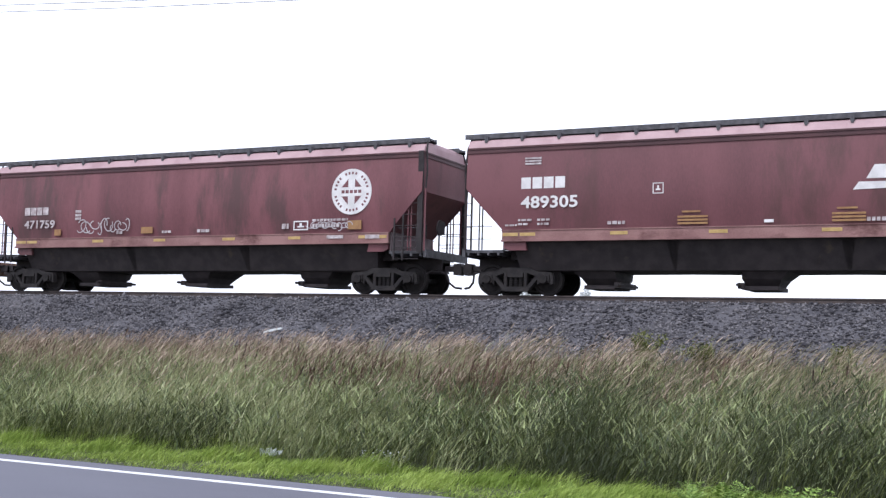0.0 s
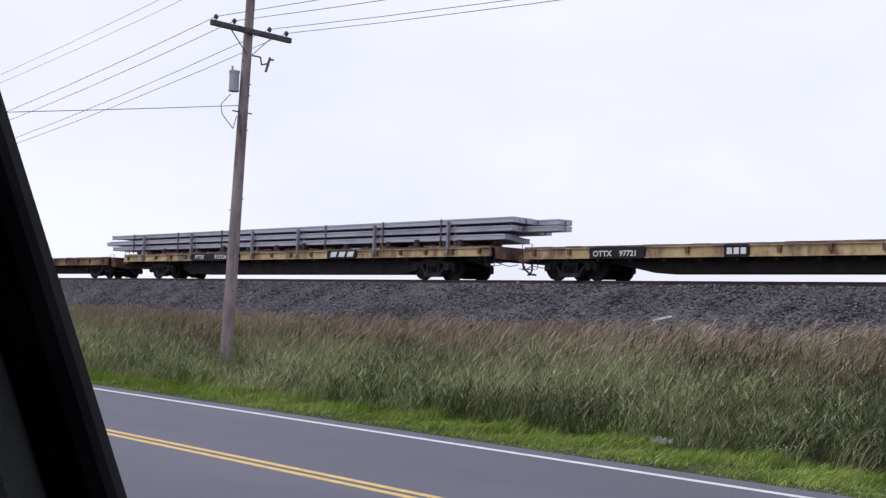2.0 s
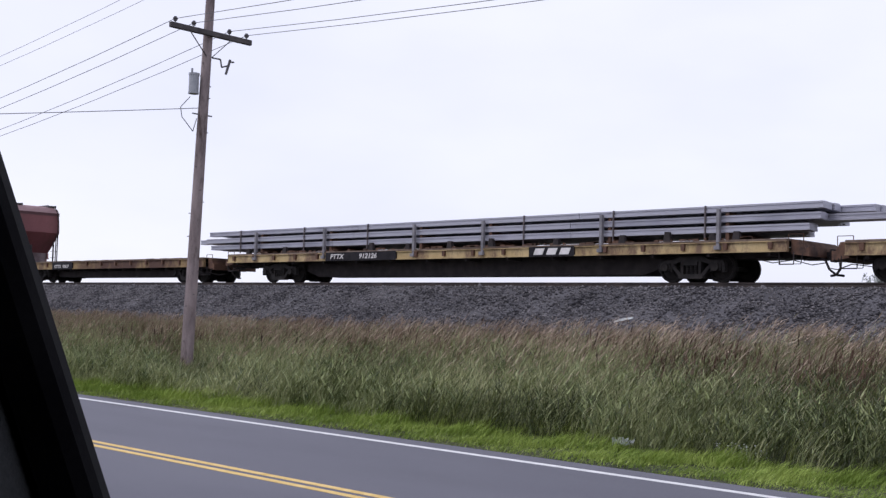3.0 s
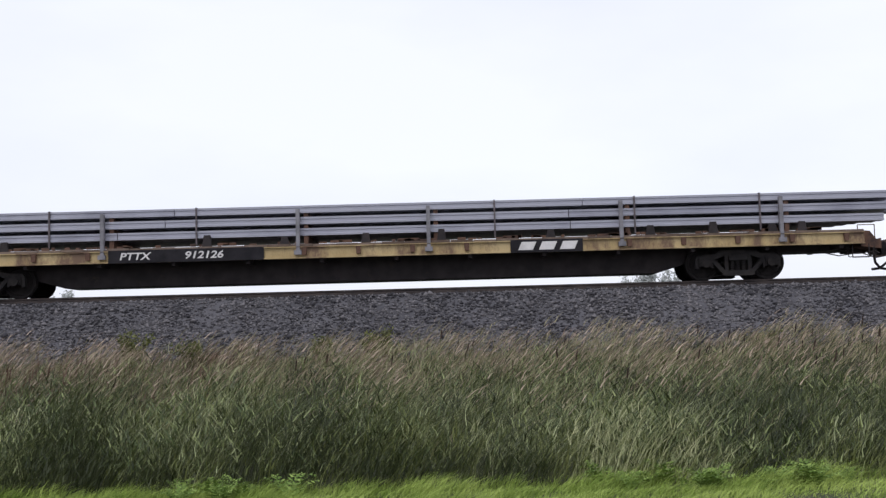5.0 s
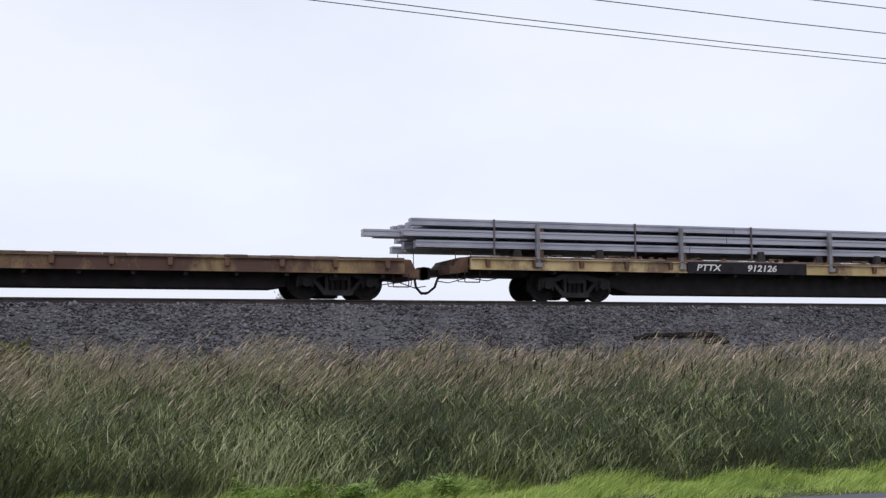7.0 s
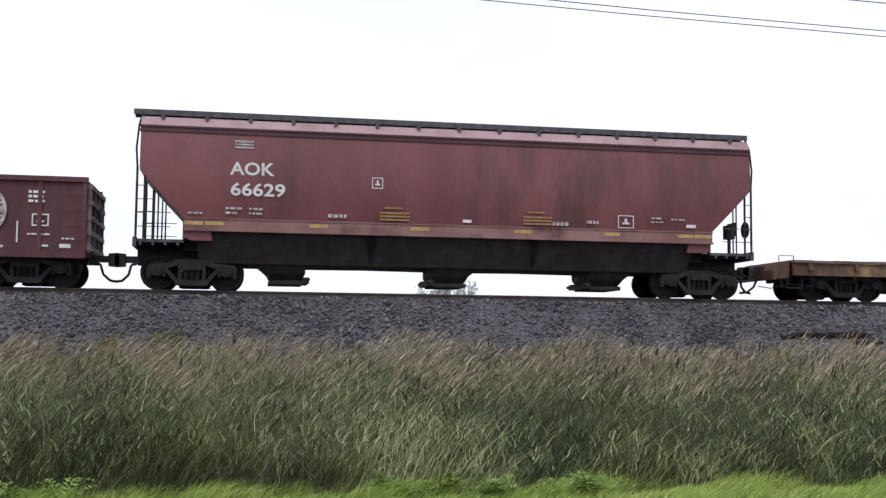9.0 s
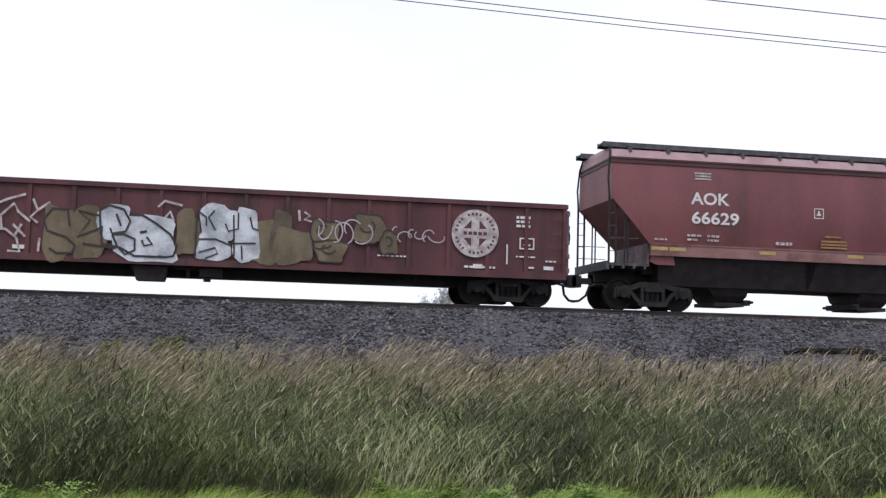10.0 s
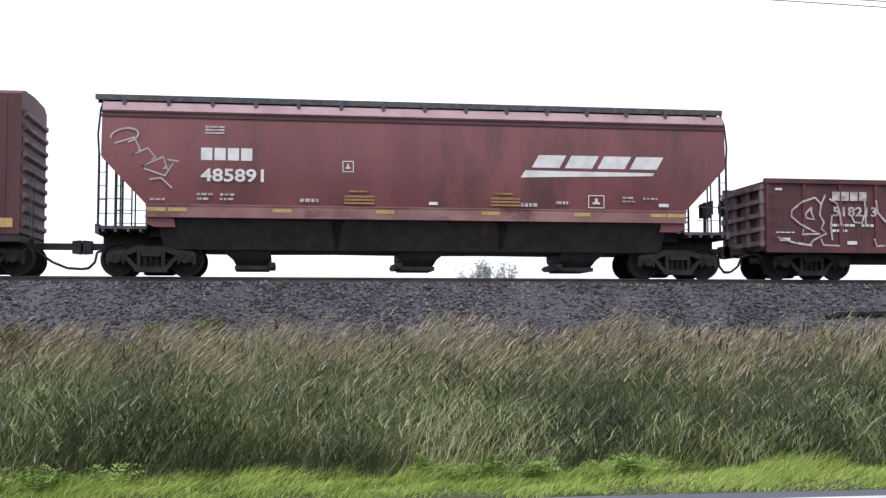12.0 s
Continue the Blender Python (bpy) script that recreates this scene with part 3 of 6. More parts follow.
    for s in (-1, 1):
        # slope sheet, end platform, posts and ladders
        bm = bmesh.new()
        box(bm, min(s * (lo - 1.9), s * (lo + 0.0)), max(s * (lo - 1.9), s * lo), -0.85, 0.85, 1.05, 1.60)
        part("bolster", bm, DARK, car)
        bm = bmesh.new()
        box(bm, min(s * lo, s * (h + 0.12)), max(s * lo, s * (h + 0.12)), -1.45, 1.45, 1.22, 1.30)
        box(bm, min(s * (h + 0.04), s * (h + 0.14)), max(s * (h + 0.04), s * (h + 0.14)), -1.5, 1.5, 1.10, 1.34)
        part("end_platform", bm, GRATE, car)
        bm = bmesh.new()
        box(bm, min(s * (lo - 0.02), s * (lo + 0.03)), max(s * (lo - 0.02), s * (lo + 0.03)), -1.38, 1.38, 1.31, 1.90)
        part("end_sheet", bm, DUSTY_SHEEN, car, "pale dusty lower end sheet")
        for k in range(4):
            x = s * (lo + 0.14 + 0.32 * k)
            bm = bmesh.new()
            box(bm, x - 0.03, x + 0.03, -1.50, 1.50, 1.14, 1.218)
            part("platform_bar", bm, GRATE, car)
        for y in (-1.50, 1.50):
            for k, x in enumerate((h + 0.06, h - 0.14, h - 0.40, h - 0.50)):
                high = 3.2 if k < 2 else 3.2 - (h - x) * 1.05
                bm = bmesh.new()
                rod(bm, (s * x, y, 1.3), (s * x, y, high), 0.034 if k < 2 else 0.024, 5)
                part("post", bm, paint if style == "old" else DARK, car)
            bm = bmesh.new()
            for k in range(4):
                rod(bm, (s * (h + 0.06), y, 1.62 + 0.36 * k), (s * (h - 0.14), y, 1.62 + 0.36 * k), 0.014, 4)
            rod(bm, (s * (h + 0.06), y, 2.0), (s * (h - 0.82), y, 2.0), 0.014, 4)
            rod(bm, (s * (h + 0.06), y, 1.62), (s * (h - 0.82), y, 1.62), 0.014, 4)
            rod(bm, (s * (h + 0.04), y, 1.5), (s * (h + 0.04), y, 2.9), 0.014, 4)
            part("ladder", bm, GRATE, car, "thin steel ladder rungs")
            bm = bmesh.new()
            path_rod(bm, [(s * (h + 0.06), y, 3.15), (s * (h + 0.10), y * 0.99, 3.7), (s * (h + 0.05), y * 0.96, 4.3 + rise), (s * (h - 0.02), y * 0.85, 4.66 + rise)], 0.030, 5)
            part("grab_rail", bm, DARK, car)
        if s > 0:
            bm = bmesh.new()
            x = s * (h + 0.02)
            box(bm, min(x, x + s * 0.05), max(x, x + s * 0.05), -0.5, -0.1, 1.9, 2.3)
            part("brake_valve", bm, DARK, car)
            bm = bmesh.new()
            rod(bm, (s * (h - 0.35), -0.9, 1.3), (s * (h - 0.35), -0.9, 2.2), 0.05, 6)
            box(bm, s * (h - 0.35) - 0.12, s * (h - 0.35) + 0.12, -1.05, -0.75, 1.75, 2.15)
            part("brake_cylinder", bm, DARK, car, "dark brake cylinder on the end")
        if style == "old":
            # a full-height corner ladder and the dark sheet behind it
            for y in (-1.56, 1.56):
                bm = bmesh.new()
                box(bm, min(s * (h - 0.16), s * (h + 0.01)), max(s * (h - 0.16), s * (h + 0.01)), y - 0.035, y + 0.035, 1.24, 4.3 + rise)
                part("corner_post", bm, DARK, car, "dark grimy corner post")
                for x, z in ((h - 0.62, 3.55), (h - 0.92, 2.3)):
                    bm = bmesh.new()
                    box(bm, min(s * x, s * (x - 0.05)), max(s * x, s * (x - 0.05)), y - 0.02, y + 0.02, 1.0, z)
                    part("ladder_stile", bm, DARK, car)
                for k in range(8):
                    bm = bmesh.new()
                    rod(bm, (s * (h - (0.95 if k < 4 else 0.66)), y, 1.05 + 0.34 * k), (s * (h - 0.1), y, 1.05 + 0.34 * k), 0.016, 4)
                    part("ladder_rung", bm, DARK, car)
        coupler(car, s * (h + 0.10), s, 0.55)
        truck(car, s * truck_at)
    bm = bmesh.new()
    rod(bm, (h + 0.2, -0.75, 2.05), (h + 0.25, -0.75, 2.05), 0.24, 14)
    part("brake_wheel", bm, DARK, car)
    for x, w in ((-lo + 0.02, 0.48), (-lo + 0.56, 0.48), (-4.1, 0.5), (-1.35, 0.5), (1.55, 0.5), (4.15, 0.46), (lo - 1.04, 0.46), (lo - 0.54, 0.5)):
        bars([(x, 1.69, w, 0.095)], -1.575, REFLECT, car, "reflector_strip")
    return car, h, lo


def side_marks(car, h, lo, mark, number, size, emblem, dx=0.0):
    y = -1.625
    x = -h + 2.56 + dx
    if mark:
        reporting(car, mark, number, x, 2.50, y, size)
    else:
        reporting(car, "", number, x, 2.50, y, size, blocks=4)
    bars([(x + 0.1, 3.84, 0.5, 0.05), (x + 0.1, 3.92, 0.5, 0.05), (x + 0.1, 3.76, 0.5, 0.05)], -1.605, WHITE_OLD, car)
    small_stencils(car, [(x - 0.1, 2.12, 0.42, 0.06), (x + 0.5, 2.12, 0.4, 0.06), (x - 0.1, 2.0, 0.3, 0.06), (x + 0.5, 2.0, 0.4, 0.06), (-lo + 0.1, 1.98, 0.4, 0.05), (x + 2.6, 1.98, 0.5, 0.09),
                         (h - 4.9, 2.02, 0.4, 0.08), (h - 3.0, 2.20, 0.3, 0.05), (h - 3.0, 2.10, 0.4, 0.04), (h - 2.4, 2.18, 0.4, 0.05), (h - 5.9, 1.94, 0.5, 0.1)], -1.585)
    frame_mark(car, -2.25 + dx * 0.8, 2.80, 0.30, 0.30, y)
    frame_mark(car, 4.55, 1.92, 0.46, 0.36, -1.60)
    for x in (-2.2, 1.8):
        bars([(x + 0.12, 2.26, 0.5, 0.05)] + [(x, 1.94 + 0.09 * k, 0.82, 0.055) for k in range(3)], -1.60, STENCIL_Y, car, "yellow_stencil", "faded yellow stencil block")
    bars([(h - 1.95, 1.98, 0.28, 0.09), (0.1, 1.95, 0.24, 0.08)], -1.58, WHITE, car)
    if emblem:
        bm = bmesh.new()
        z, x0 = 2.94, 2.95 + dx * 0.4
        for k in range(4):
            x = x0 + 0.93 * k
            prism(bm, [(x, z + 0.08), (x + 0.78, z + 0.08), (x + 0.98, z + 0.43), (x + 0.2, z + 0.43)], y - 0.004, y + 0.02)
        prism(bm, [(x0 - 0.32, z - 0.20), (x0 + 3.45, z - 0.10), (x0 + 3.5, z - 0.02), (x0 - 0.18, z + 0.0)], y - 0.004, y + 0.02)
        part("emblem", bm, WHITE, car, "slanted pale emblem of plain blocks over a stroke")


car, h, lo = hopper(116.25, "deep red covered hopper car with white stencils", RED_DEEP, 17.08, 7.1, 0.05)
side_marks(car, h, lo, "", "489305", 0.47, True, -0.8)
car, h, lo = hopper(97.28, "faded oxide red covered hopper car with a round white emblem", RED_OLD, 17.9, 7.45, 0.05, style="old")
round_emblem(car, 6.48, 3.16, 0.72, -1.625, WHITE, RED_OLD)
frame_mark(car, 4.35, 1.98, 0.55, 0.30, -1.60, WHITE, 0.04)
small_stencils(car, [(5.05, 2.06, 1.0, 0.12), (5.05, 2.26, 1.3, 0.07), (3.9, 2.04, 0.3, 0.16), (-3.0, 1.98, 0.3, 0.1), (0.5, 1.98, 0.5, 0.1), (-1.0, 1.98, 0.4, 0.08)], -1.585, WHITE_OLD, 4)
bars([(6.35, 1.98, 0.5, 0.28), (-5.9, 1.96, 0.3, 0.22), (-1.9, 1.98, 0.5, 0.22)], -1.59, STENCIL_Y, car, "yellow_stencil", "faded yellow stencil block")
bars([(-4.9, 2.50 + 0.13 * k, 0.26, 0.09) for k in range(3)], -1.628, WHITE_OLD, car, "stencil_bar")
scrawl(car, -4.7, 1.98, 2.3, 0.52, -1.625, SCRAWL, 5, 11)
scrawl(car, 4.9, 1.96, 1.6, 0.30, -1.60, SCRAWL, 12, 9, 0.03)
bars([(5.6, 1.70, 0.6, 0.10), (7.0, 1.68, 0.5, 0.12)], -1.59, WHITE_OLD, car, "paint_patch", "pale scuffed paint patch")
reporting(car, "", "471759", -7.35, 2.24, -1.628, 0.40, WHITE_OLD, 4)
car, h, lo = hopper(8.6, "mineral red covered hopper car with clean white lettering", RED, 17.08, 7.15, 0.02)
side_marks(car, h, lo, "AOK", "66629", 0.47, False, -0.22)
car, h, lo = hopper(-32.0, "mineral red covered hopper car with a scrawled end panel", RED, 17.08, 7.28, 0.06)
side_marks(car, h, lo, "", "485891", 0.47, True)
bm = bmesh.new()
for i, p in enumerate((curl(-7.95, 3.66, 0.34, 0.20, 200, -60, 12, 0.5), [(-8.2, 3.45), (-7.7, 3.62), (-7.55, 3.30), (-7.75, 3.16), (-7.35, 3.34), (-7.15, 3.10), (-7.5, 2.86), (-6.95, 3.12), (-6.85, 2.78)],
                       [(-7.45, 2.80), (-6.90, 2.62), (-6.70, 2.95), (-6.95, 2.80)], [(-7.3, 2.52), (-7.0, 2.56), (-6.72, 2.30)], [(-6.85, 3.05), (-6.55, 3.0)])):
    stroke(bm, p, 0.045, -1.632 - 0.0004 * i)
tagged(part("graffiti", bm, SCRAWL, car, "thin pale sprayed tag"), kind="stuff")


def prism_x(bm, poly, x0, x1):
    """A polygon in y, z, extruded from x0 to x1."""
    a = [bm.verts.new((x0, y, z)) for y, z in poly]
    b = [bm.verts.new((x1, y, z)) for y, z in poly]
    bm.faces.new(a)
    bm.faces.new(b[::-1])
    for i in range(len(poly)):
        j = (i + 1) % len(poly)
        bm.faces.new((a[i], b[i], b[j], a[j]))


def flat_car(u, label, length, truck_at, top, sill, belly, belly_span, patches, ends, paint=YELLOW):
    """A flat car: side sills, deck boards, fish-belly centre sill, stake pockets and low tapered ends."""
    car = empty("flat_car", label, "flat car", "cars of the train")
    CARS.append((car, u))
    h = length / 2
    for s in (-1, 1):
        bm = bmesh.new()
        o, i = s * 1.46, s * 1.34
        prism_x(bm, [(i, sill), (s * 1.52, sill), (s * 1.52, sill + 0.03), (o, sill + 0.035), (o, top - 0.095), (s * 1.52, top - 0.09), (s * 1.52, top - 0.065), (i, top - 0.065)], -h + ends, h - ends)
        part("side_sill", bm, paint, car, "faded dirty yellow side sill")
    n = int((length - 2 * ends) / 0.62)
    step = (length - 2 * ends) / n
    bm = bmesh.new()
    box(bm, -step / 2 + 0.006, step / 2 - 0.006, -1.46, 1.46, -0.06, 0.0)
    me = bpy.data.meshes.new("deck_board")
    bm.to_mesh(me)
    bm.free()
    me.materials.append(DECK)
    rng = random.Random(int(u * 10) + 5)
    for i in range(n):
        shared("deck_board", me, car, at=pose(-h + ends + (i + 0.5) * step, 0, top + rng.uniform(-0.006, 0.012)))
    bm = bmesh.new()
    a, b = belly_span
    prism(bm, [(-h + 0.3, sill + 0.06), (h - 0.3, sill + 0.06), (h - 0.3, sill - 0.12), (a + 1.2, sill - 0.14), (a - 0.4, belly), (-a + 0.4, belly), (-a - 1.2, sill - 0.14), (-h + 0.3, sill - 0.12)], -0.62, 0.62)
    part("centre_sill", bm, DARK, car, "dark fish-belly centre sill")
    for i in range(14):
        x = -h + ends + 0.6 + (length - 2 * ends - 1.2) * i / 13
        bm = bmesh.new()
        box(bm, x - 0.05, x + 0.05, -1.40, 1.40, sill - 0.10, sill + 0.1)
        part("cross_bearer", bm, DARK, car)
    k = max(10, int(length / 1.45))
    bm = bmesh.new()
    prism(bm, [(-0.055, top - 0.30), (0.055, top - 0.30), (0.07, top - 0.10), (-0.07, top - 0.10)], -0.05, 0.06)
    pocket = bpy.data.meshes.new("stake_pocket")
    bmesh.ops.recalc_face_normals(bm, faces=bm.faces)
    bm.to_mesh(pocket)
    bm.free()
    pocket.materials.append(RUST)
    for i in range(k):
        x = -h + ends + 0.5 + (length - 2 * ends - 1.0) * i / (k - 1)
        if any(a - 0.1 < x < b + 0.1 for a, b in patches):
            continue
        for s in (-1, 1):
            shared("stake_pocket", pocket, car, at=pose(-h + ends + 0.5 + (length - 2 * ends - 1.0) * i / (k - 1), s * 1.50, 0))
    for x0, x1 in patches:
        bm = bmesh.new()
        box(bm, x0, x1, -1.526, -1.45, sill - 0.005, top - 0.05)
        part("stencil_patch", bm, PATCH, car, "black painted lettering patch")
    for s in (-1, 1):
        bm = bmesh.new()
        prism(bm, [(s * (h - ends), sill - 0.05), (s * (h - ends), top - 0.01), (s * (h - ends + 0.25), top - 0.03), (s * (h + 0.25), top - 0.30), (s * (h + 0.35), sill + 0.16), (s * (h + 0.35), sill - 0.12)], -1.2, 1.2)
        part("end_casting", bm, RUST, car, "rusty brown tapered end")
        bm = bmesh.new()
        path_rod(bm, [(s * (h + 0.18), -1.2, top - 0.28), (s * (h + 0.18), -1.2, top + 0.14), (s * (h - 0.28), -1.2, top + 0.14), (s * (h - 0.28), -1.2, top - 0.1)], 0.014, 4)
        part("grab_rail", bm, RUST, car)
        bm = bmesh.new()
        path_rod(bm, [(s * (h - ends - 0.3), -1.35, sill), (s * (h - ends - 0.3), -1.35, sill - 0.36), (s * (h - ends + 0.15), -1.35, sill - 0.36), (s * (h - ends + 0.15), -1.35, sill)], 0.016, 4)
        part("step", bm, DARK, car)
        bm = bmesh.new()
        e = h + 0.30
        path_rod(bm, [(s * (e - 1.6), -1.1, sill - 0.18), (s * (e - 1.1), -1.15, sill - 0.30), (s * (e - 0.5), -1.1, sill - 0.22), (s * e, -0.9, sill - 0.36), (s * (e + 0.35), -0.8, sill - 0.30)], 0.018, 4)
        path_rod(bm, [(s * (e - 0.9), -1.2, sill - 0.05), (s * (e - 0.85), -1.2, sill - 0.34), (s * (e - 0.2), -1.2, sill - 0.34), (s * (e - 0.15), -1.2, sill - 0.05)], 0.014, 4)
        part("brake_pipe", bm, DARK, car, "sagging dark brake pipe and lever")
        coupler(car, s * (h + 0.30), s, 0.55)
        truck(car, truck_at[0] if s < 0 else truck_at[1])
    return car, h


car, h = flat_car(77.42, "empty yellow flat car with a wooden deck and black lettering patches", 18.8, (-7.4, 6.55), 1.15, 0.72, 0.27, (4.6, 0), [(-6.25, -4.0), (-1.05, -0.2)], 0.15)
lettering("OTTX", -6.1, 0.79, -1.532, 0.26, WHITE, car, 1.1)
lettering("97721", -5.0, 0.79, -1.532, 0.26, WHITE, car, 1.1)
bars([(-0.95 + 0.24 * k, 0.80, 0.18, 0.2) for k in range(3)], -1.532, WHITE, car, "name_block")
bm = bmesh.new()
rod(bm, (h + 0.1, -0.55, 0.95), (h + 0.1, -0.55, 1.62), 0.025, 5)
rod(bm, (h + 0.1, -0.55, 1.60), (h + 0.1, -0.55, 1.63), 0.24, 14)
part("brake_wheel", bm, DARK, car, "hand brake wheel on a post")
car, h = flat_car(27.86, "empty weathered yellow flat car with rusty edges", 18.96, (-7.5, 7.5), 1.15, 0.70, 0.30, (6.2, 0), [(-5.25, -3.0)], 0.15, YELLOW_RUSTY)
lettering("OTTX", -4.98, 0.77, -1.532, 0.24, WHITE, car, 1.1)
lettering("93617", -4.05, 0.77, -1.532, 0.24, WHITE, car, 1.1)
loaded, h = flat_car(52.80, "long yellow flat car carrying stacked steel beams", 27.7, (-10.3, 10.3), 1.25, 0.86, 0.25, (8.6, 0), [(-6.75, -2.55), (4.1, 6.05)], 0.2)
lettering("PTTX", -6.45, 0.94, -1.532, 0.27, WHITE, loaded, 1.25, 0.2)
lettering("912126", -4.70, 0.94, -1.532, 0.27, WHITE, loaded, 1.3, 0.2)
bm = bmesh.new()
for x in (4.30, 4.86, 5.42):
    prism(bm, [(x, 0.92), (x + 0.40, 0.92), (x + 0.50, 1.14), (x + 0.10, 1.14)], -1.534, -1.50)
part("emblem", bm, WHITE, loaded, "three slanted white blocks")


def beam_mesh(length, hgt=0.20, wid=0.34):
    """A rolled I section with wide flanges."""
    x, w, t = length / 2, wid / 2, 0.055
    bm = bmesh.new()
    prism_x(bm, [(-w, 0), (w, 0), (w, t), (w - 0.02, t + 0.008), (w - 0.02, hgt - t - 0.008), (w, hgt - t), (w, hgt), (-w, hgt), (-w, hgt - t), (-w + 0.02, hgt - t - 0.008), (-w + 0.02, t + 0.008), (-w, t)], -x, x)
    me = bpy.data.meshes.new("steel_beam")
    bmesh.ops.recalc_face_normals(bm, faces=bm.faces)
    bm.to_mesh(me)
    bm.free()
    me.materials.append(BEAM)
    return me


def beam_load():
    """Three layers of long beams in short lengths, with stakes, straps and bearers; it rides on the long flat car."""
    load = empty("beam_stack", "stack of long grey steel beams strapped between stakes", "steel beams", "load")
    rng = random.Random(7)
    for layer in range(3):
        for row in range(7):
            y = -1.16 + row * 0.387
            cuts = [-15.1 + rng.uniform(-0.3, 0.2), -15.1 + 9.6 + rng.uniform(-1.5, 1.5), -15.1 + 20.4 + rng.uniform(-1.5, 1.5), 14.65 + rng.uniform(-0.15, 0.15) + (1.5 if row in (2, 3) and layer == 1 else 0.95 if row in (4, 5) and layer == 2 else -0.25 - 0.22 * row if layer == 0 else -0.06 * row)]
            if row in (1, 2) and layer == 1:
                cuts[0] -= 1.55 if row == 1 else 1.2
            elif layer == 1 and row == 0:
                cuts[0] -= 0.3
            for a, b in zip(cuts, cuts[1:]):
                me = beam_mesh(b - a - 0.02)
                shared("steel_beam", me, load, at=pose((a + b) / 2, y, 1.49 + 0.31 * layer))
    for x in (-11.6, -6.92, -1.63, 1.90, 7.11, 11.43):
        for s in (-1, 1):
            bm = bmesh.new()
            box(bm, x - 0.05, x + 0.05, s * 1.46 - 0.06, s * 1.46 + 0.06, 0.98, 2.20)
            box(bm, x - 0.10, x + 0.10, s * 1.52 - 0.06, s * 1.52 + 0.04, 0.96, 1.08)
            part("stake", bm, STAKE, load, "grey steel side stake")
        for k in range(3):
            bm = bmesh.new()
            box(bm, x + 0.14, x + 0.26, -1.30, 1.30, (1.265, 1.692, 2.002)[k], (1.488, 1.798, 2.108)[k])
            part("bearer", bm, RUST, load)
    for x in (-12.9, -8.4, -4.4, 3.7, 7.5, 10.9):
        bm = bmesh.new()
        box(bm, x - 0.02, x + 0.02, -1.375, -1.335, 1.30, 2.325)
        box(bm, x - 0.02, x + 0.02, -1.375, 1.375, 2.312, 2.325)
        part("strap", bm, STRAP, load)
    for k, x in enumerate([-12.2, -9.6, -4.1, -2.0, 0.2, 2.25, 5.2, 7.9, 9.6, 11.2, 12.0]):
        bm = bmesh.new()
        prism(bm, [(x - 0.13, 1.252), (x + 0.13, 1.252), (x + 0.08, 1.46 + 0.05 * (k % 3)), (x - 0.08, 1.46 + 0.05 * (k % 3))], -1.45, -1.30)
        part("winch", bm, DARK, load, "small dark tie-down winch")
    bm = bmesh.new()
    for k in range(90):
        x = rng.uniform(-13.0, 12.6)
        box(bm, x, x + rng.uniform(0.08, 0.35), -1.42, -1.36, 1.262, 1.275 + rng.uniform(0.02, 0.07))
    tagged(part("chain", bm, RUST, load, "slack rusty tie-down chain"), kind="stuff")
    return load


CARS.append((beam_load(), 52.80))


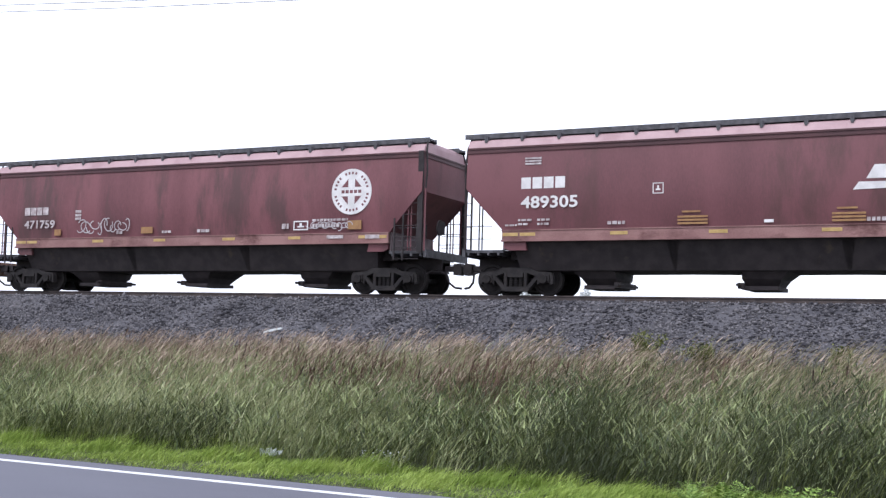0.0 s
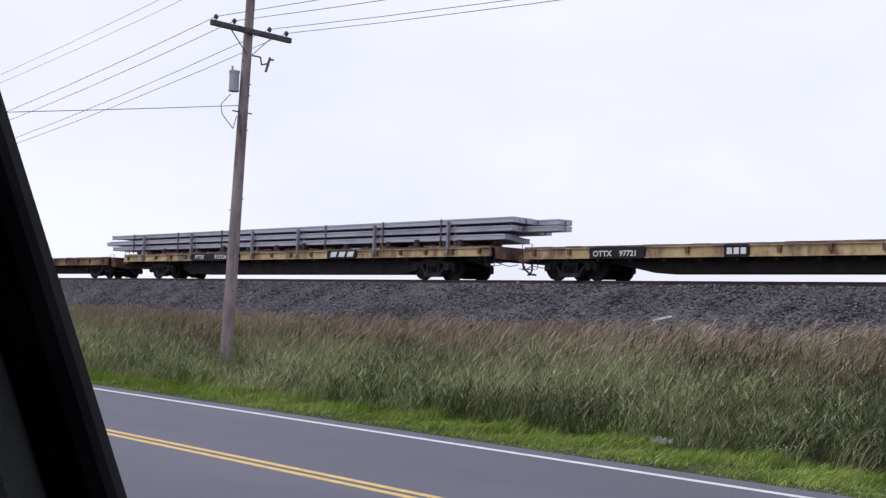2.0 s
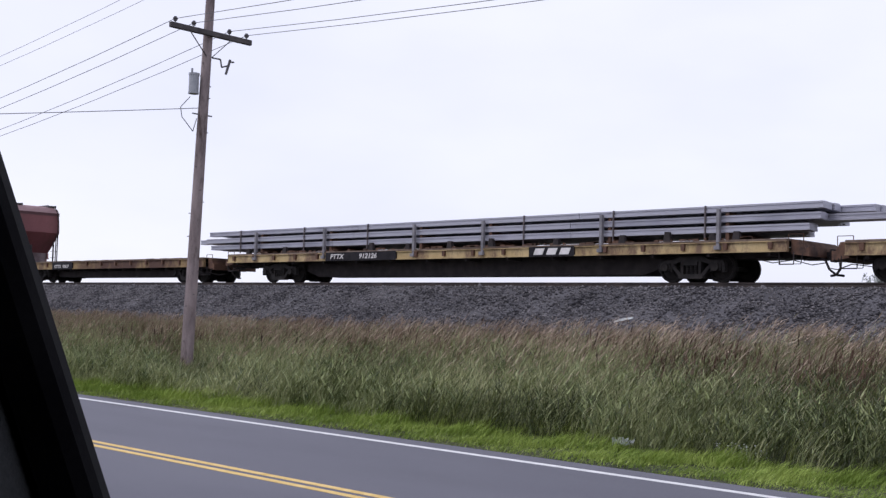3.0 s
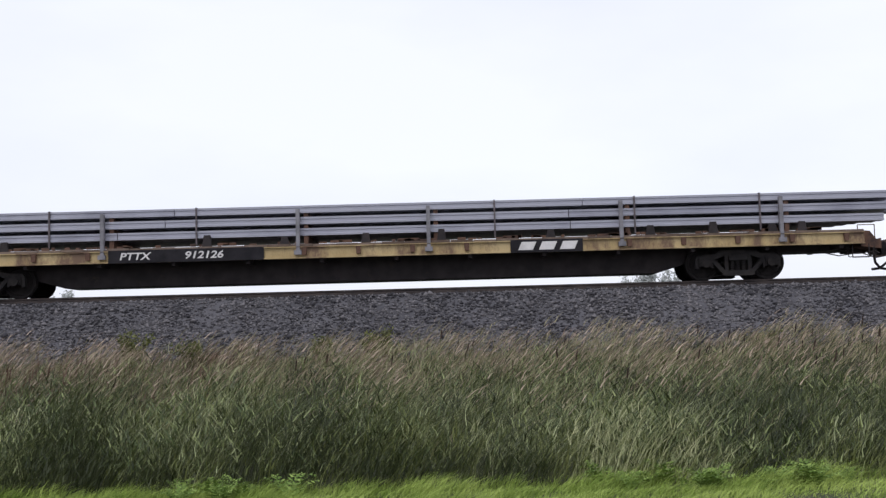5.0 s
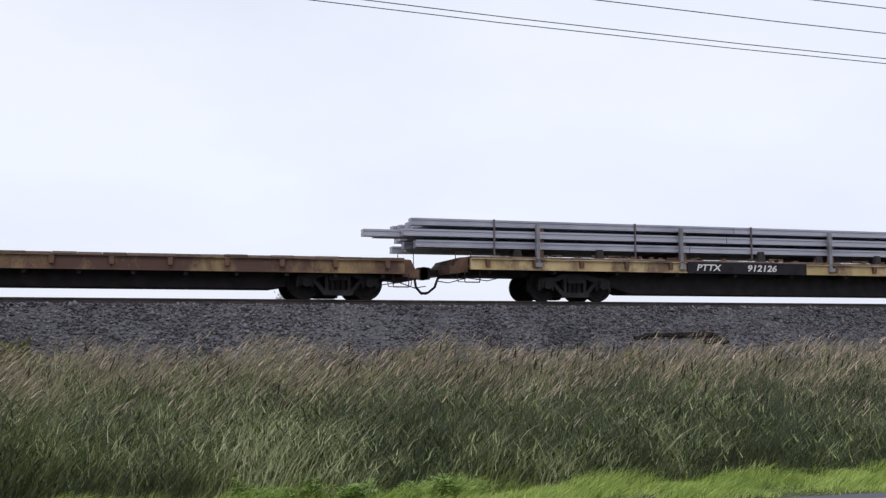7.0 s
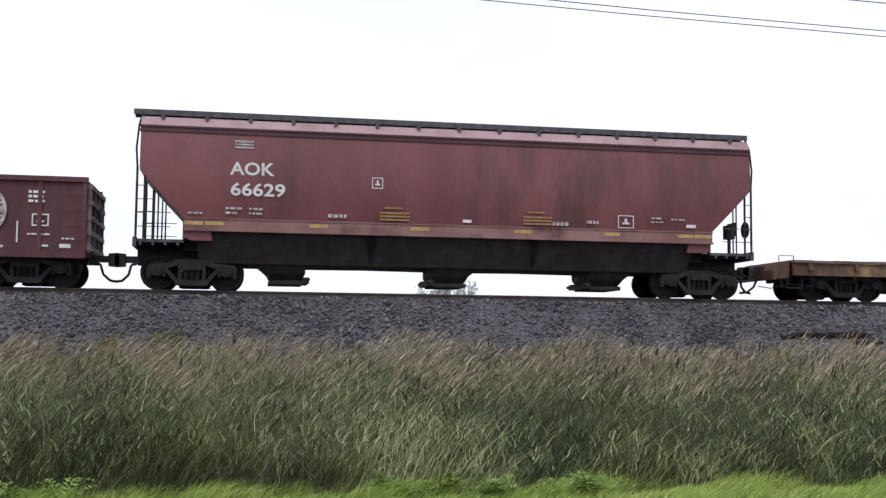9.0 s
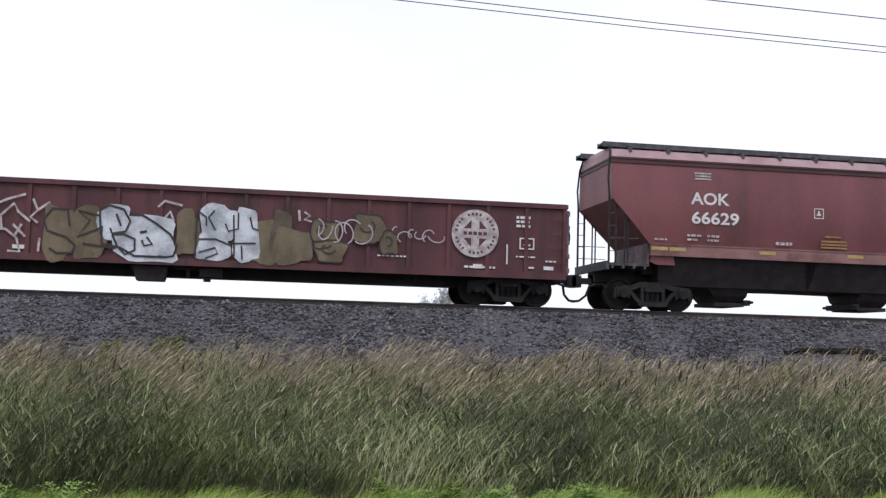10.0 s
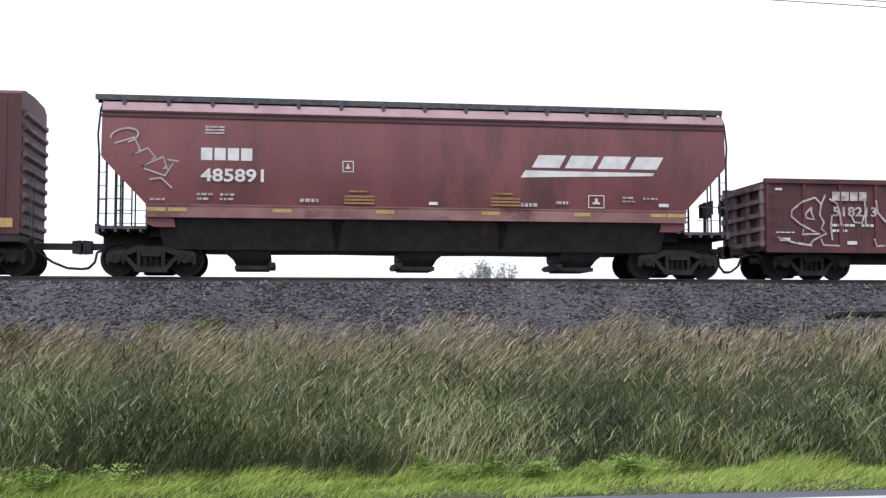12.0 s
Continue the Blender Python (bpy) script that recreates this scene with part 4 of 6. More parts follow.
def gondola():
    """A long gondola with ribbed sides and scrawled paint."""
    car = empty("gondola_car", "dull maroon gondola car with pale graffiti along its side", "gondola car", "cars of the train")
    CARS.append((car, -11.74))
    h = 10.5
    for s in (-1, 1):
        bm = bmesh.new()
        box(bm, -h, h, s * 1.48 - 0.02, s * 1.48 + 0.02, 0.78, 2.74)
        part("side_wall", bm, RED_GON, car, "dull maroon ribbed side wall")
    bm = bmesh.new()
    box(bm, -h, h, -1.459, 1.459, 0.95, 1.05)
    part("car_floor", bm, RED_GON, car)
    for s in (-1, 1):
        bm = bmesh.new()
        box(bm, -h - 0.02, h + 0.02, s * 1.50 - 0.09, s * 1.50 + 0.07, 2.72, 2.85)
        part("top_chord", bm, RED_GON, car)
        bm = bmesh.new()
        box(bm, -h, h, s * 1.50 - 0.06, s * 1.50 + 0.06, 0.74, 0.92)
        part("side_sill", bm, RED_GON, car)
        for i in range(20):
            x = -h + 0.06 + (2 * h - 0.12) * i / 19
            bm = bmesh.new()
            prism(bm, [(x - 0.06, 0.92), (x + 0.06, 0.92), (x + 0.05, 2.72), (x - 0.05, 2.72)], min(s * 1.50, s * 1.56), max(s * 1.50, s * 1.56))
            part("rib", bm, RED_GON, car)
    for s in (-1, 1):
        bm = bmesh.new()
        box(bm, min(s * (h - 0.04), s * h), max(s * (h - 0.04), s * h), -1.46, 1.46, 0.80, 2.78)
        part("end_wall", bm, RED_GON, car, "ribbed maroon end wall")
        for k in range(5):
            z = 0.95 + 0.40 * k
            bm = bmesh.new()
            box(bm, min(s * h, s * (h + 0.12)), max(s * h, s * (h + 0.12)), -1.44, 1.44, z, z + 0.13)
            part("end_rib", bm, DUSTY_SHEEN, car)
        for y in (-1.35, -0.45, 0.45, 1.35):
            bm = bmesh.new()
            box(bm, min(s * h, s * (h + 0.10)), max(s * h, s * (h + 0.10)), y - 0.05, y + 0.05, 0.9, 2.7)
            part("end_post", bm, DUSTY_SHEEN, car)
        bm = bmesh.new()
        for k in range(4):
            rod(bm, (s * (h - 0.5), -1.60, 1.2 + 0.4 * k), (s * (h - 0.08), -1.60, 1.2 + 0.4 * k), 0.014, 4)
        tagged(part("ladder", bm, RED_GON, car), kind="stuff")
        coupler(car, s * (h + 0.1), s, 0.55)
        truck(car, s * 8.95)
    bm = bmesh.new()
    box(bm, -h + 0.3, h - 0.3, -0.35, 0.35, 0.50, 0.95)
    part("centre_sill", bm, DARK, car)
    bm = bmesh.new()
    prism(bm, [(-1.25, 0.74), (-1.12, 0.34), (-0.42, 0.34), (-0.30, 0.74)], -1.3, -0.5)
    rod(bm, (0.2, -1.0, 0.72), (0.2, -1.0, 0.48), 0.06, 6)
    box(bm, -0.3, 0.5, -1.05, -0.95, 0.66, 0.74)
    part("brake_cylinder", bm, DARK, car)
    bm = bmesh.new()
    rod(bm, (0.7, -1.0, 0.72), (0.7, -1.0, 0.36), 0.10, 6)
    box(bm, 0.5, 1.1, -1.2, -0.8, 0.48, 0.72)
    part("brake_valve", bm, DARK, car)
    for x in (-6.6, 6.3):
        bm = bmesh.new()
        path_rod(bm, [(x - 0.9, -1.0, 0.52), (x, -1.2, 0.48), (x, -1.3, 0.74)], 0.015, 4)
        part("brake_rod", bm, DARK, car)
    bm = bmesh.new()
    rod(bm, (h + 0.24, -0.7, 2.0), (h + 0.28, -0.7, 2.0), 0.24, 14)
    part("brake_wheel", bm, DARK, car)
    reporting(car, "", "518213", -8.5, 1.80, -1.566, 0.37, WHITE_OLD, 4)
    round_emblem(car, 7.88, 1.93, 0.66, -1.575, WHITE_OLD, RED_GON)
    frame_mark(car, 9.15, 1.55, 0.42, 0.32, -1.53, WHITE, 0.035)
    small_stencils(car, [(9.05, 2.40, 0.4, 0.07), (9.05, 2.28, 0.4, 0.07), (9.05, 2.16, 0.4, 0.07), (9.05, 1.32, 0.55, 0.04), (9.9, 1.22, 0.3, 0.04), (9.3, 1.02, 0.3, 0.05), (-8.5, 1.50, 0.7, 0.07), (-8.5, 1.34, 0.5, 0.07),
                         (-7.6, 1.50, 0.4, 0.07), (5.2, 1.20, 0.9, 0.04), (7.6, 0.98, 0.9, 0.06), (-10.2, 1.30, 0.55, 0.03)], -1.535, WHITE)
    bars([(9.85, 1.0, 0.28, 0.1), (7.85, 0.97, 0.26, 0.12), (-10.1, 1.06, 0.32, 0.1), (-8.05, 0.98, 0.3, 0.1), (8.78, 1.12, 0.04, 0.55), (-10.2, 2.52, 0.2, 0.06), (-4.2, 1.02, 0.32, 0.1)], -1.53, WHITE, car)
    return car, h


gon, gh = gondola()


def graffiti(car):
    """Sprayed paint along the gondola: thin scrawls, tan and white swollen forms with dark outlines."""
    y = -1.565
    bm = bmesh.new()
    hook = [[(-8.84, 2.13), (-9.02, 2.32), (-9.42, 2.19), (-9.73, 1.94), (-9.75, 1.77), (-9.48, 1.55), (-9.1, 1.36), (-8.87, 1.28), (-9.44, 1.26), (-9.39, 1.41)],
            [(-8.71, 2.4), (-8.84, 2.13), (-8.89, 1.83), (-8.77, 1.61), (-8.85, 1.43), (-8.7, 1.29), (-9.09, 1.1), (-9.23, 0.95), (-9.61, 1.0), (-10.18, 1.17)],
            [(-9.13, 2.06), (-9.32, 1.84), (-9.29, 1.73), (-9.06, 1.68), (-9.15, 1.91), (-9.13, 2.06)], [(-9.58, 1.02), (-9.14, 0.94)], [(-8.87, 1.14), (-8.8, 0.96), (-8.3, 0.94)], [(-8.52, 1.82), (-8.56, 1.5), (-8.52, 1.1)]]
    tail = [[(-8.59, 2.29), (-8.35, 2.15), (-8.28, 1.86), (-8.24, 1.52)], [(-7.93, 1.82), (-7.84, 1.62), (-7.61, 1.6), (-7.53, 1.84)], [(-7.51, 2.31), (-7.49, 1.55)],
            [(-7.16, 2.27), (-7.12, 1.92), (-6.9, 1.67), (-6.54, 1.42), (-6.39, 1.19), (-6.47, 1.01), (-6.82, 1.0)], [(-7.24, 1.15), (-7.17, 0.94), (-6.91, 0.96)],
            [(-5.98, 2.42), (-6.3, 2.22), (-6.5, 1.98), (-6.38, 1.84), (-6.1, 1.64), (-6.16, 1.38), (-6.3, 1.11), (-6.17, 0.94)], [(-6.18, 2.14), (-5.99, 1.8), (-5.73, 1.93), (-5.43, 1.88), (-5.24, 1.65), (-5.17, 1.18), (-5.24, 0.93)]]
    knot = [[(-5.83, 1.54), (-5.51, 1.55), (-5.76, 1.1), (-5.95, 1.56), (-5.99, 1.8)], [(-5.59, 2.32), (-5.67, 2.11), (-5.7, 1.93)], [(-5.55, 2.17), (-5.4, 2.12), (-4.96, 2.38), (-4.72, 2.33), (-4.71, 2.12), (-4.35, 2.29), (-3.93, 2.43)],
            [(-5.07, 2.16), (-5.04, 1.93)], [(-4.69, 1.5), (-4.79, 1.79), (-5.12, 1.78), (-5.21, 1.6), (-4.87, 1.31), (-4.7, 0.93)], [(-4.69, 1.5), (-4.39, 1.51), (-4.11, 1.29), (-4.01, 0.94), (-4.31, 0.95)],
            [(-4.48, 1.51), (-4.52, 1.86), (-4.2, 2.18), (-4.1, 1.97), (-3.79, 1.72)], [(-4.21, 1.64), (-3.9, 1.33)], [(-4.0, 1.65), (-4.15, 1.35)]]
    spur = [[(-3.75, 2.32), (-3.62, 2.03), (-3.79, 1.84), (-3.61, 1.7)], [(-3.62, 2.03), (-3.32, 2.25)], [(-3.54, 1.31), (-3.56, 0.96)], [(-0.62, 2.25), (-0.45, 2.42), (0.0, 2.32)], [(-0.45, 1.95), (-0.3, 2.15), (-0.2, 1.9)], [(3.05, 2.35), (3.08, 2.05)], [(3.2, 2.3), (3.35, 2.2), (3.2, 2.1), (3.4, 2.05)]]
    for i, p in enumerate(hook + tail + knot + spur):
        stroke(bm, p, 0.062 if i > 12 else 0.05, y - 0.0006 * i)
    tagged(part("graffiti", bm, WHITE_OLD, car, "thin white sprayed scrawl"), kind="stuff")

    def blob(name, mat, x, z, w, h, seed, depth, n=22):
        rng = random.Random(seed)
        f = [rng.uniform(0.0, 6.3) for _ in range(3)]
        pts = []
        for i in range(n):
            a = 2 * math.pi * i / n
            r = 1 + 0.10 * math.sin(3 * a + f[0]) + 0.08 * math.sin(5 * a + f[1])
            c, q = math.cos(a), math.sin(a)
            pts.append((x + w / 2 * r * math.copysign(abs(c) ** 0.6, c), z + h / 2 * r * math.copysign(abs(q) ** 0.6, q)))
        b = bmesh.new()
        b.faces.new([b.verts.new((px, y - depth, pz)) for px, pz in pts])
        part(name, b, mat, car)
        return pts

    dark = bmesh.new()
    for k, (mat, x, z, w, h) in enumerate(((GRAF_T, -3.07, 1.46, 0.82, 1.40), (GRAF_T, -2.30, 1.50, 0.85, 1.38), (GRAF_W, -0.86, 1.38, 1.55, 1.24), (GRAF_W, -1.71, 1.80, 0.78, 0.95), (GRAF_T, 0.15, 1.61, 0.60, 1.20), (GRAF_W, 0.94, 1.88, 0.98, 1.02),
                                           (GRAF_W, 0.83, 1.26, 0.86, 0.76), (GRAF_T, 2.18, 1.42, 0.80, 1.20), (GRAF_W, 1.69, 1.58, 0.66, 1.45), (GRAF_D, 2.62, 1.62, 0.60, 1.30), (GRAF_T, 2.90, 1.36, 1.05, 0.95), (GRAF_T, 3.75, 1.75, 0.75, 0.75),
                                           (GRAF_T, 3.92, 1.28, 0.85, 0.60), (GRAF_T, 4.95, 1.92, 0.90, 0.80), (GRAF_T, 5.50, 1.55, 0.48, 0.62))):
        pts = blob("graffiti_fill", mat, x, z, w, h, k + 3, 0.014 + 0.0012 * k)
        if k > 10:
            stroke(dark, pts[2:-3], 0.04, y - 0.040 - 0.0004 * k)
            stroke(dark, curl(x - w * 0.05, z + h * 0.08, w * 0.22, h * 0.2, k * 70, k * 70 + 230, 9), 0.04, y - 0.040 - 0.0004 * k)
    # the letters' black contours
    swell = [[(-2.81, 1.65), (-2.88, 2.08), (-3.26, 2.09), (-3.46, 1.8), (-3.36, 1.51), (-2.89, 1.36), (-2.65, 1.15), (-2.73, 0.96), (-3.11, 0.94), (-3.29, 1.06)], [(-2.05, 1.95), (-2.61, 2.06), (-2.31, 1.82), (-2.62, 1.38), (-2.04, 1.63)],
             [(-2.47, 1.21), (-2.12, 1.17), (-1.64, 1.13)], [(-2.03, 1.46), (-2.08, 2.09), (-1.84, 2.24), (-1.48, 2.15), (-1.3, 1.84), (-1.41, 1.57), (-1.74, 1.5), (-1.8, 1.64)], [(-1.66, 2.02), (-1.53, 1.71)], [(-2.01, 1.69), (-2.0, 1.23), (-1.52, 1.14), (-1.16, 0.94)]]
    bowl = [[(-1.3, 2.01), (-1.0, 2.02), (-0.64, 1.81), (-0.27, 1.54), (-0.09, 1.25), (-0.17, 0.98), (-0.37, 0.94), (-0.56, 0.96)], [(-1.74, 1.47), (-1.47, 1.51), (-1.17, 1.38), (-1.16, 1.09), (-1.4, 0.97), (-1.61, 1.19), (-1.74, 1.47)],
            [(-1.05, 1.56), (-0.87, 1.6)], [(-0.99, 1.36), (-0.93, 1.22), (-0.72, 1.26), (-0.87, 1.45)], [(-1.21, 0.94), (-0.44, 0.94)]]
    bent = [[(0.39, 2.21), (0.38, 0.94)], [(0.39, 2.21), (0.63, 2.04), (0.64, 1.81)], [(0.88, 1.7), (0.69, 2.04), (0.84, 2.23)], [(1.13, 1.89), (1.22, 1.69), (1.47, 1.76), (1.46, 2.2)], [(0.46, 1.45), (0.89, 1.47), (1.32, 1.31)],
            [(0.47, 1.1), (0.89, 1.24), (0.96, 1.09), (0.65, 0.95)], [(1.34, 2.13), (1.39, 1.02)], [(1.26, 1.37), (1.94, 1.4)], [(1.77, 2.09), (1.84, 1.8), (1.99, 1.75)], [(1.57, 1.32), (1.6, 0.95)]]
    for i, p in enumerate(swell + bowl + bent):
        stroke(dark, p, 0.055 if i < 11 else 0.042, y - 0.036 - 0.0006 * i)
    tagged(part("graffiti", dark, GRAF_K, car, "black sprayed outlines"), kind="stuff")
    scrawl(car, 3.4, 1.45, 1.5, 0.75, y - 0.050, SCRAWL, 6, 6, 0.035)
    scrawl(car, 5.6, 1.55, 1.3, 0.45, y - 0.020, SCRAWL, 8, 6, 0.03)


graffiti(gon)


def boxcar():
    car = empty("box_car", "dull maroon boxcar with ribbed steel ends", "box car", "cars of the train")
    CARS.append((car, -51.76))
    h = 9.2
    bm = bmesh.new()
    loft(bm, [(1.05, -h, h, 1.55), (4.72, -h, h, 1.55), (4.86, -h, h, 1.2), (4.90, -h, h, 0.2)])
    part("body", bm, RED_GON, car)
    bm = bmesh.new()
    box(bm, -h, h, -1.52, 1.52, 0.86, 1.10)
    part("side_sill", bm, DARK, car)
    for s in (-1, 1):
        for k in range(9):
            z = 1.25 + 0.36 * k
            # the pale rib colour here paints the sky's highlight on the end
            bm = bmesh.new()
            prism(bm, [(s * h, z), (s * (h + 0.10), z + 0.07), (s * (h + 0.10), z + 0.16), (s * h, z + 0.22)], -1.36, 1.36)
            part("end_rib", bm, DUSTY_SHEEN, car)
        bm = bmesh.new()
        for y in (-1.1, -0.75):
            rod(bm, (s * (h + 0.18), y, 1.0), (s * (h + 0.18), y, 2.6), 0.018, 4)
        for k in range(5):
            rod(bm, (s * (h + 0.18), -1.1, 1.1 + 0.34 * k), (s * (h + 0.18), -0.75, 1.1 + 0.34 * k), 0.014, 4)
        part("ladder", bm, GRATE, car)
        coupler(car, s * (h + 0.1), s, 1.2)
        truck(car, s * 8.1)
    for k in range(14):
        x = -h + 0.4 + (2 * h - 0.8) * k / 13
        bm = bmesh.new()
        box(bm, x - 0.04, x + 0.04, -1.575, -1.54, 1.1, 4.65)
        part("rib", bm, RED_GON, car)
    bars([(h - 0.62, 1.22, 0.46, 0.24)], -1.58, REFLECT, car, "reflector_strip")
    return car


boxcar()


# ---- vegetation and stones ----
def blades(name, mat, x, y, z, height, width, lean, bend, seed, label, category, segs=3, tip=0.0, spread=0.28, lean_y=0.0):
    """Many grass blades in one mesh: roots at x, y, z, each a tapered strip of segs pieces, leaning and bent."""
    rng = np.random.default_rng(seed)
    n = len(x)
    face = rng.uniform(0, 2 * np.pi, n)
    sx, sy = np.cos(face) * width / 2, np.sin(face) * width / 2
    ex = lean + rng.normal(0, spread, n)
    ey = lean_y + rng.normal(0, spread, n)
    levels = np.linspace(0, 1, segs + 1)
    verts = []
    for k, f in enumerate(levels):
        cx = x + height * (ex * f * 0.5 + bend * f * f * f)
        cy = y + height * (ey * f * 0.7)
        cz = z + height * f * (1 - 0.22 * bend * f)
        w = (1 - f) ** 0.6 * (1 - tip) + tip
        if k < segs or tip:
            verts.append(np.stack([cx - sx * w, cy - sy * w, cz], 1))
            verts.append(np.stack([cx + sx * w, cy + sy * w, cz], 1))
        else:
            verts.append(np.stack([cx, cy, cz], 1))
    per = len(verts)
    co = np.stack(verts, 1).reshape(-1, 3)
    base = (np.arange(n) * per)[:, None]
    quads = []
    loops, starts, totals = [], [], []
    for k in range(segs):
        a = 2 * k
        idx = [a, a + 1, a + 3, a + 2] if (k < segs - 1 or tip) else [a, a + 1, a + 2]
        quads.append((base + np.array(idx)[None, :], len(idx)))
    for q, c in quads:
        loops.append(q.reshape(-1))
        totals.append(np.full(n, c))
    totals = np.concatenate(totals)
    starts = np.concatenate([[0], np.cumsum(totals)[:-1]])
    return raw_mesh(name, co, np.concatenate(loops), starts, totals, mat, label, category)


def raw_mesh(name, co, loops, starts, totals, mat, label, category):
    me = bpy.data.meshes.new(name)
    me.vertices.add(len(co))
    me.vertices.foreach_set("co", np.ascontiguousarray(co, dtype=np.float32).ravel())
    me.loops.add(len(loops))
    me.loops.foreach_set("vertex_index", loops.astype(np.int32))
    me.polygons.add(len(starts))
    me.polygons.foreach_set("loop_start", starts.astype(np.int32))
    me.update(calc_edges=True)
    me.validate()
    me.materials.append(mat)
    return tagged(new(name, me), label, category, kind="stuff")


def field(x, y, size, seed):
    """A slow uneven value from 0 to 1, its swells about size metres wide."""
    rng = np.random.default_rng(seed)
    v = np.zeros_like(x)
    for k in range(7):
        a, q = rng.uniform(0, 2 * np.pi), 2 * np.pi / size * rng.uniform(0.55, 1.7)
        v += np.cos(q * (x * np.cos(a) + 1.5 * y * np.sin(a)) + rng.uniform(0, 2 * np.pi))
    return np.clip(0.5 + v / 5.2, 0, 1)


GZ_Y, GZ_Z = [p[0] for p in PROFILE], [p[1] for p in PROFILE]


def rooted(rng, n, y0, y1, clump, share, power=1.0):
    """Roots on the bank between y0 and y1, partly in tufts; thinner far to the west and the east."""
    y = y0 + (y1 - y0) * rng.uniform(0, 1, n) ** power
    west, east = -2.4 * y - 2, 0.9 * y + 2
    x = west + (east - west) * rng.uniform(0, 1, n)
    out = rng.uniform(0, 1, n) < 0.06
    x = np.where(out, rng.uniform(-66, 30, n), x)
    m = int(n * share)
    c = max(1, m // 16)
    pick = rng.integers(0, c, m)
    gx, gy = x[:c].copy(), y[:c].copy()
    x[:m], y[:m] = gx[pick] + rng.normal(0, clump * 0.4, m), gy[pick] + rng.normal(0, clump * 0.3, m)
    return x, np.clip(y, y0, y1 + 0.2)


def meadow():
    rng = np.random.default_rng(11)
    floor = lambda v: np.interp(v, GZ_Y, GZ_Z) - 0.02

    def reach(x, y):
        """How tall the growth stands at a place."""
        tall = 0.32 + 0.60 * field(x, y, 3.0, 1) + 0.34 * field(x, y, 0.9, 2)
        tall = tall * np.interp(y, [12.1, 12.45, 13.2, 19, 24, 26.0, 26.8], [0.25, 0.85, 1.0, 1.08, 0.95, 0.62, 0.3]) * np.interp(x, [-34, -20, -12], [0.62, 0.8, 1.0])
        tall = tall * (1 + 0.45 * np.exp(-((x + 3.5) / 3.0) ** 2) * (y < 14.5))
        return tall * (1 - 0.88 * np.exp(-((x * 16.47 / y + 24.46) / 1.1) ** 2) * (y < 16.6))

    def sown(kinds, x, y, z, length, width, lean, bow, seed, spread, lean_y, tone, segs):
        """Shares blades out among kinds by tone: (name, material, from, to, label)."""
        for name, mat, lo, hi, label in kinds:
            m = (tone >= lo) & (tone < hi)
            blades(name, mat, x[m], y[m], z[m], length[m], width[m], lean[m], bow[m], seed, label, "grass", segs, spread=spread, lean_y=lean_y[m])

    # long blades from the root, bowed eastward by the wind; their hue runs in broad swathes
    n = 82000
    x, y = rooted(rng, n, 12.3, 26.3, 0.5, 0.6, 1.25)
    hgt = reach(x, y) * rng.uniform(0.62, 1.12, n)
    gust = field(x, y, 1.6, 5)
    swathe = 0.5 + 1.7 * (0.55 * field(x, y, 4.5, 6) + 0.45 * field(x, y, 1.2, 7) - 0.5)
    west = np.clip((-x - 7) / 6, 0, 1)
    upper = np.clip((y - 17.0) / 5, 0, 1)
    far_east = np.clip((x - 1) / 8, 0, 1)
    tone = swathe * 0.66 + 0.36 * west + 0.10 * upper - 0.33 * far_east + rng.normal(0, 0.09, n)
    dead = rng.uniform(0, 1, n) < np.clip((y - 17.5) / 4.5, 0, 1) * np.interp(x, [-40, -20, -8, 3, 12], [0.65, 0.85, 0.70, 0.42, 0.36]) * (0.35 + 0.65 * (field(x, y, 2.2, 9) > 0.36))
    tone = np.where(dead, 2.0, np.clip(tone, 0, 1.4))
    sown((("dark_grass", GREEN_DARK, -9, 0.36, "dark green wind-bent grass on the bank"), ("tall_grass", GREEN, 0.36, 0.58, "tall green wind-bent grass on the bank"),
          ("pale_grass", GREEN_PALE, 0.58, 1.5, "pale green wind-bent grass on the bank"), ("brown_grass", BROWN, 1.5, 9, "reddish brown dead grass on the upper bank")),
         x, y, floor(y), hgt, rng.uniform(0.005, 0.011, n), 0.25 + 0.5 * gust, 0.15 + 0.65 * gust * rng.uniform(0.3, 1.4, n), 12, 0.22, rng.normal(0, 0.12, n), tone, 4)
    # leaves that fill the growth below
    n = 190000
    x, y = rooted(rng, n, 12.25, 25.6, 0.4, 0.7, 1.35)
    tall = reach(x, y)
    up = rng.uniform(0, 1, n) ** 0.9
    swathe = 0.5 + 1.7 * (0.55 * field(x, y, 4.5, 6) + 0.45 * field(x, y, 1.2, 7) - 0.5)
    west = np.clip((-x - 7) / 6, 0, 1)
    # Low and front leaves take darker greens: shade put into their colour.
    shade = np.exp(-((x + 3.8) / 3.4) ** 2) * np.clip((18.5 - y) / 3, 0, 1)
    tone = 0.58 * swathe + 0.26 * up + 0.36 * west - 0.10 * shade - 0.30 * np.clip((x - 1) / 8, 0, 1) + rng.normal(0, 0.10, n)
    turn = rng.uniform(0, 2 * np.pi, n)
    brown = (y > 18.5) & (rng.uniform(0, 1, n) < np.interp(x, [-40, -14, -4, 8], [0.6, 0.8, 0.45, 0.25]) * np.clip((y - 18.5) / 3, 0, 1) * (0.25 + 0.75 * (field(x, y, 2.2, 9) > 0.36)))
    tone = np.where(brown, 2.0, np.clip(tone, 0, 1))
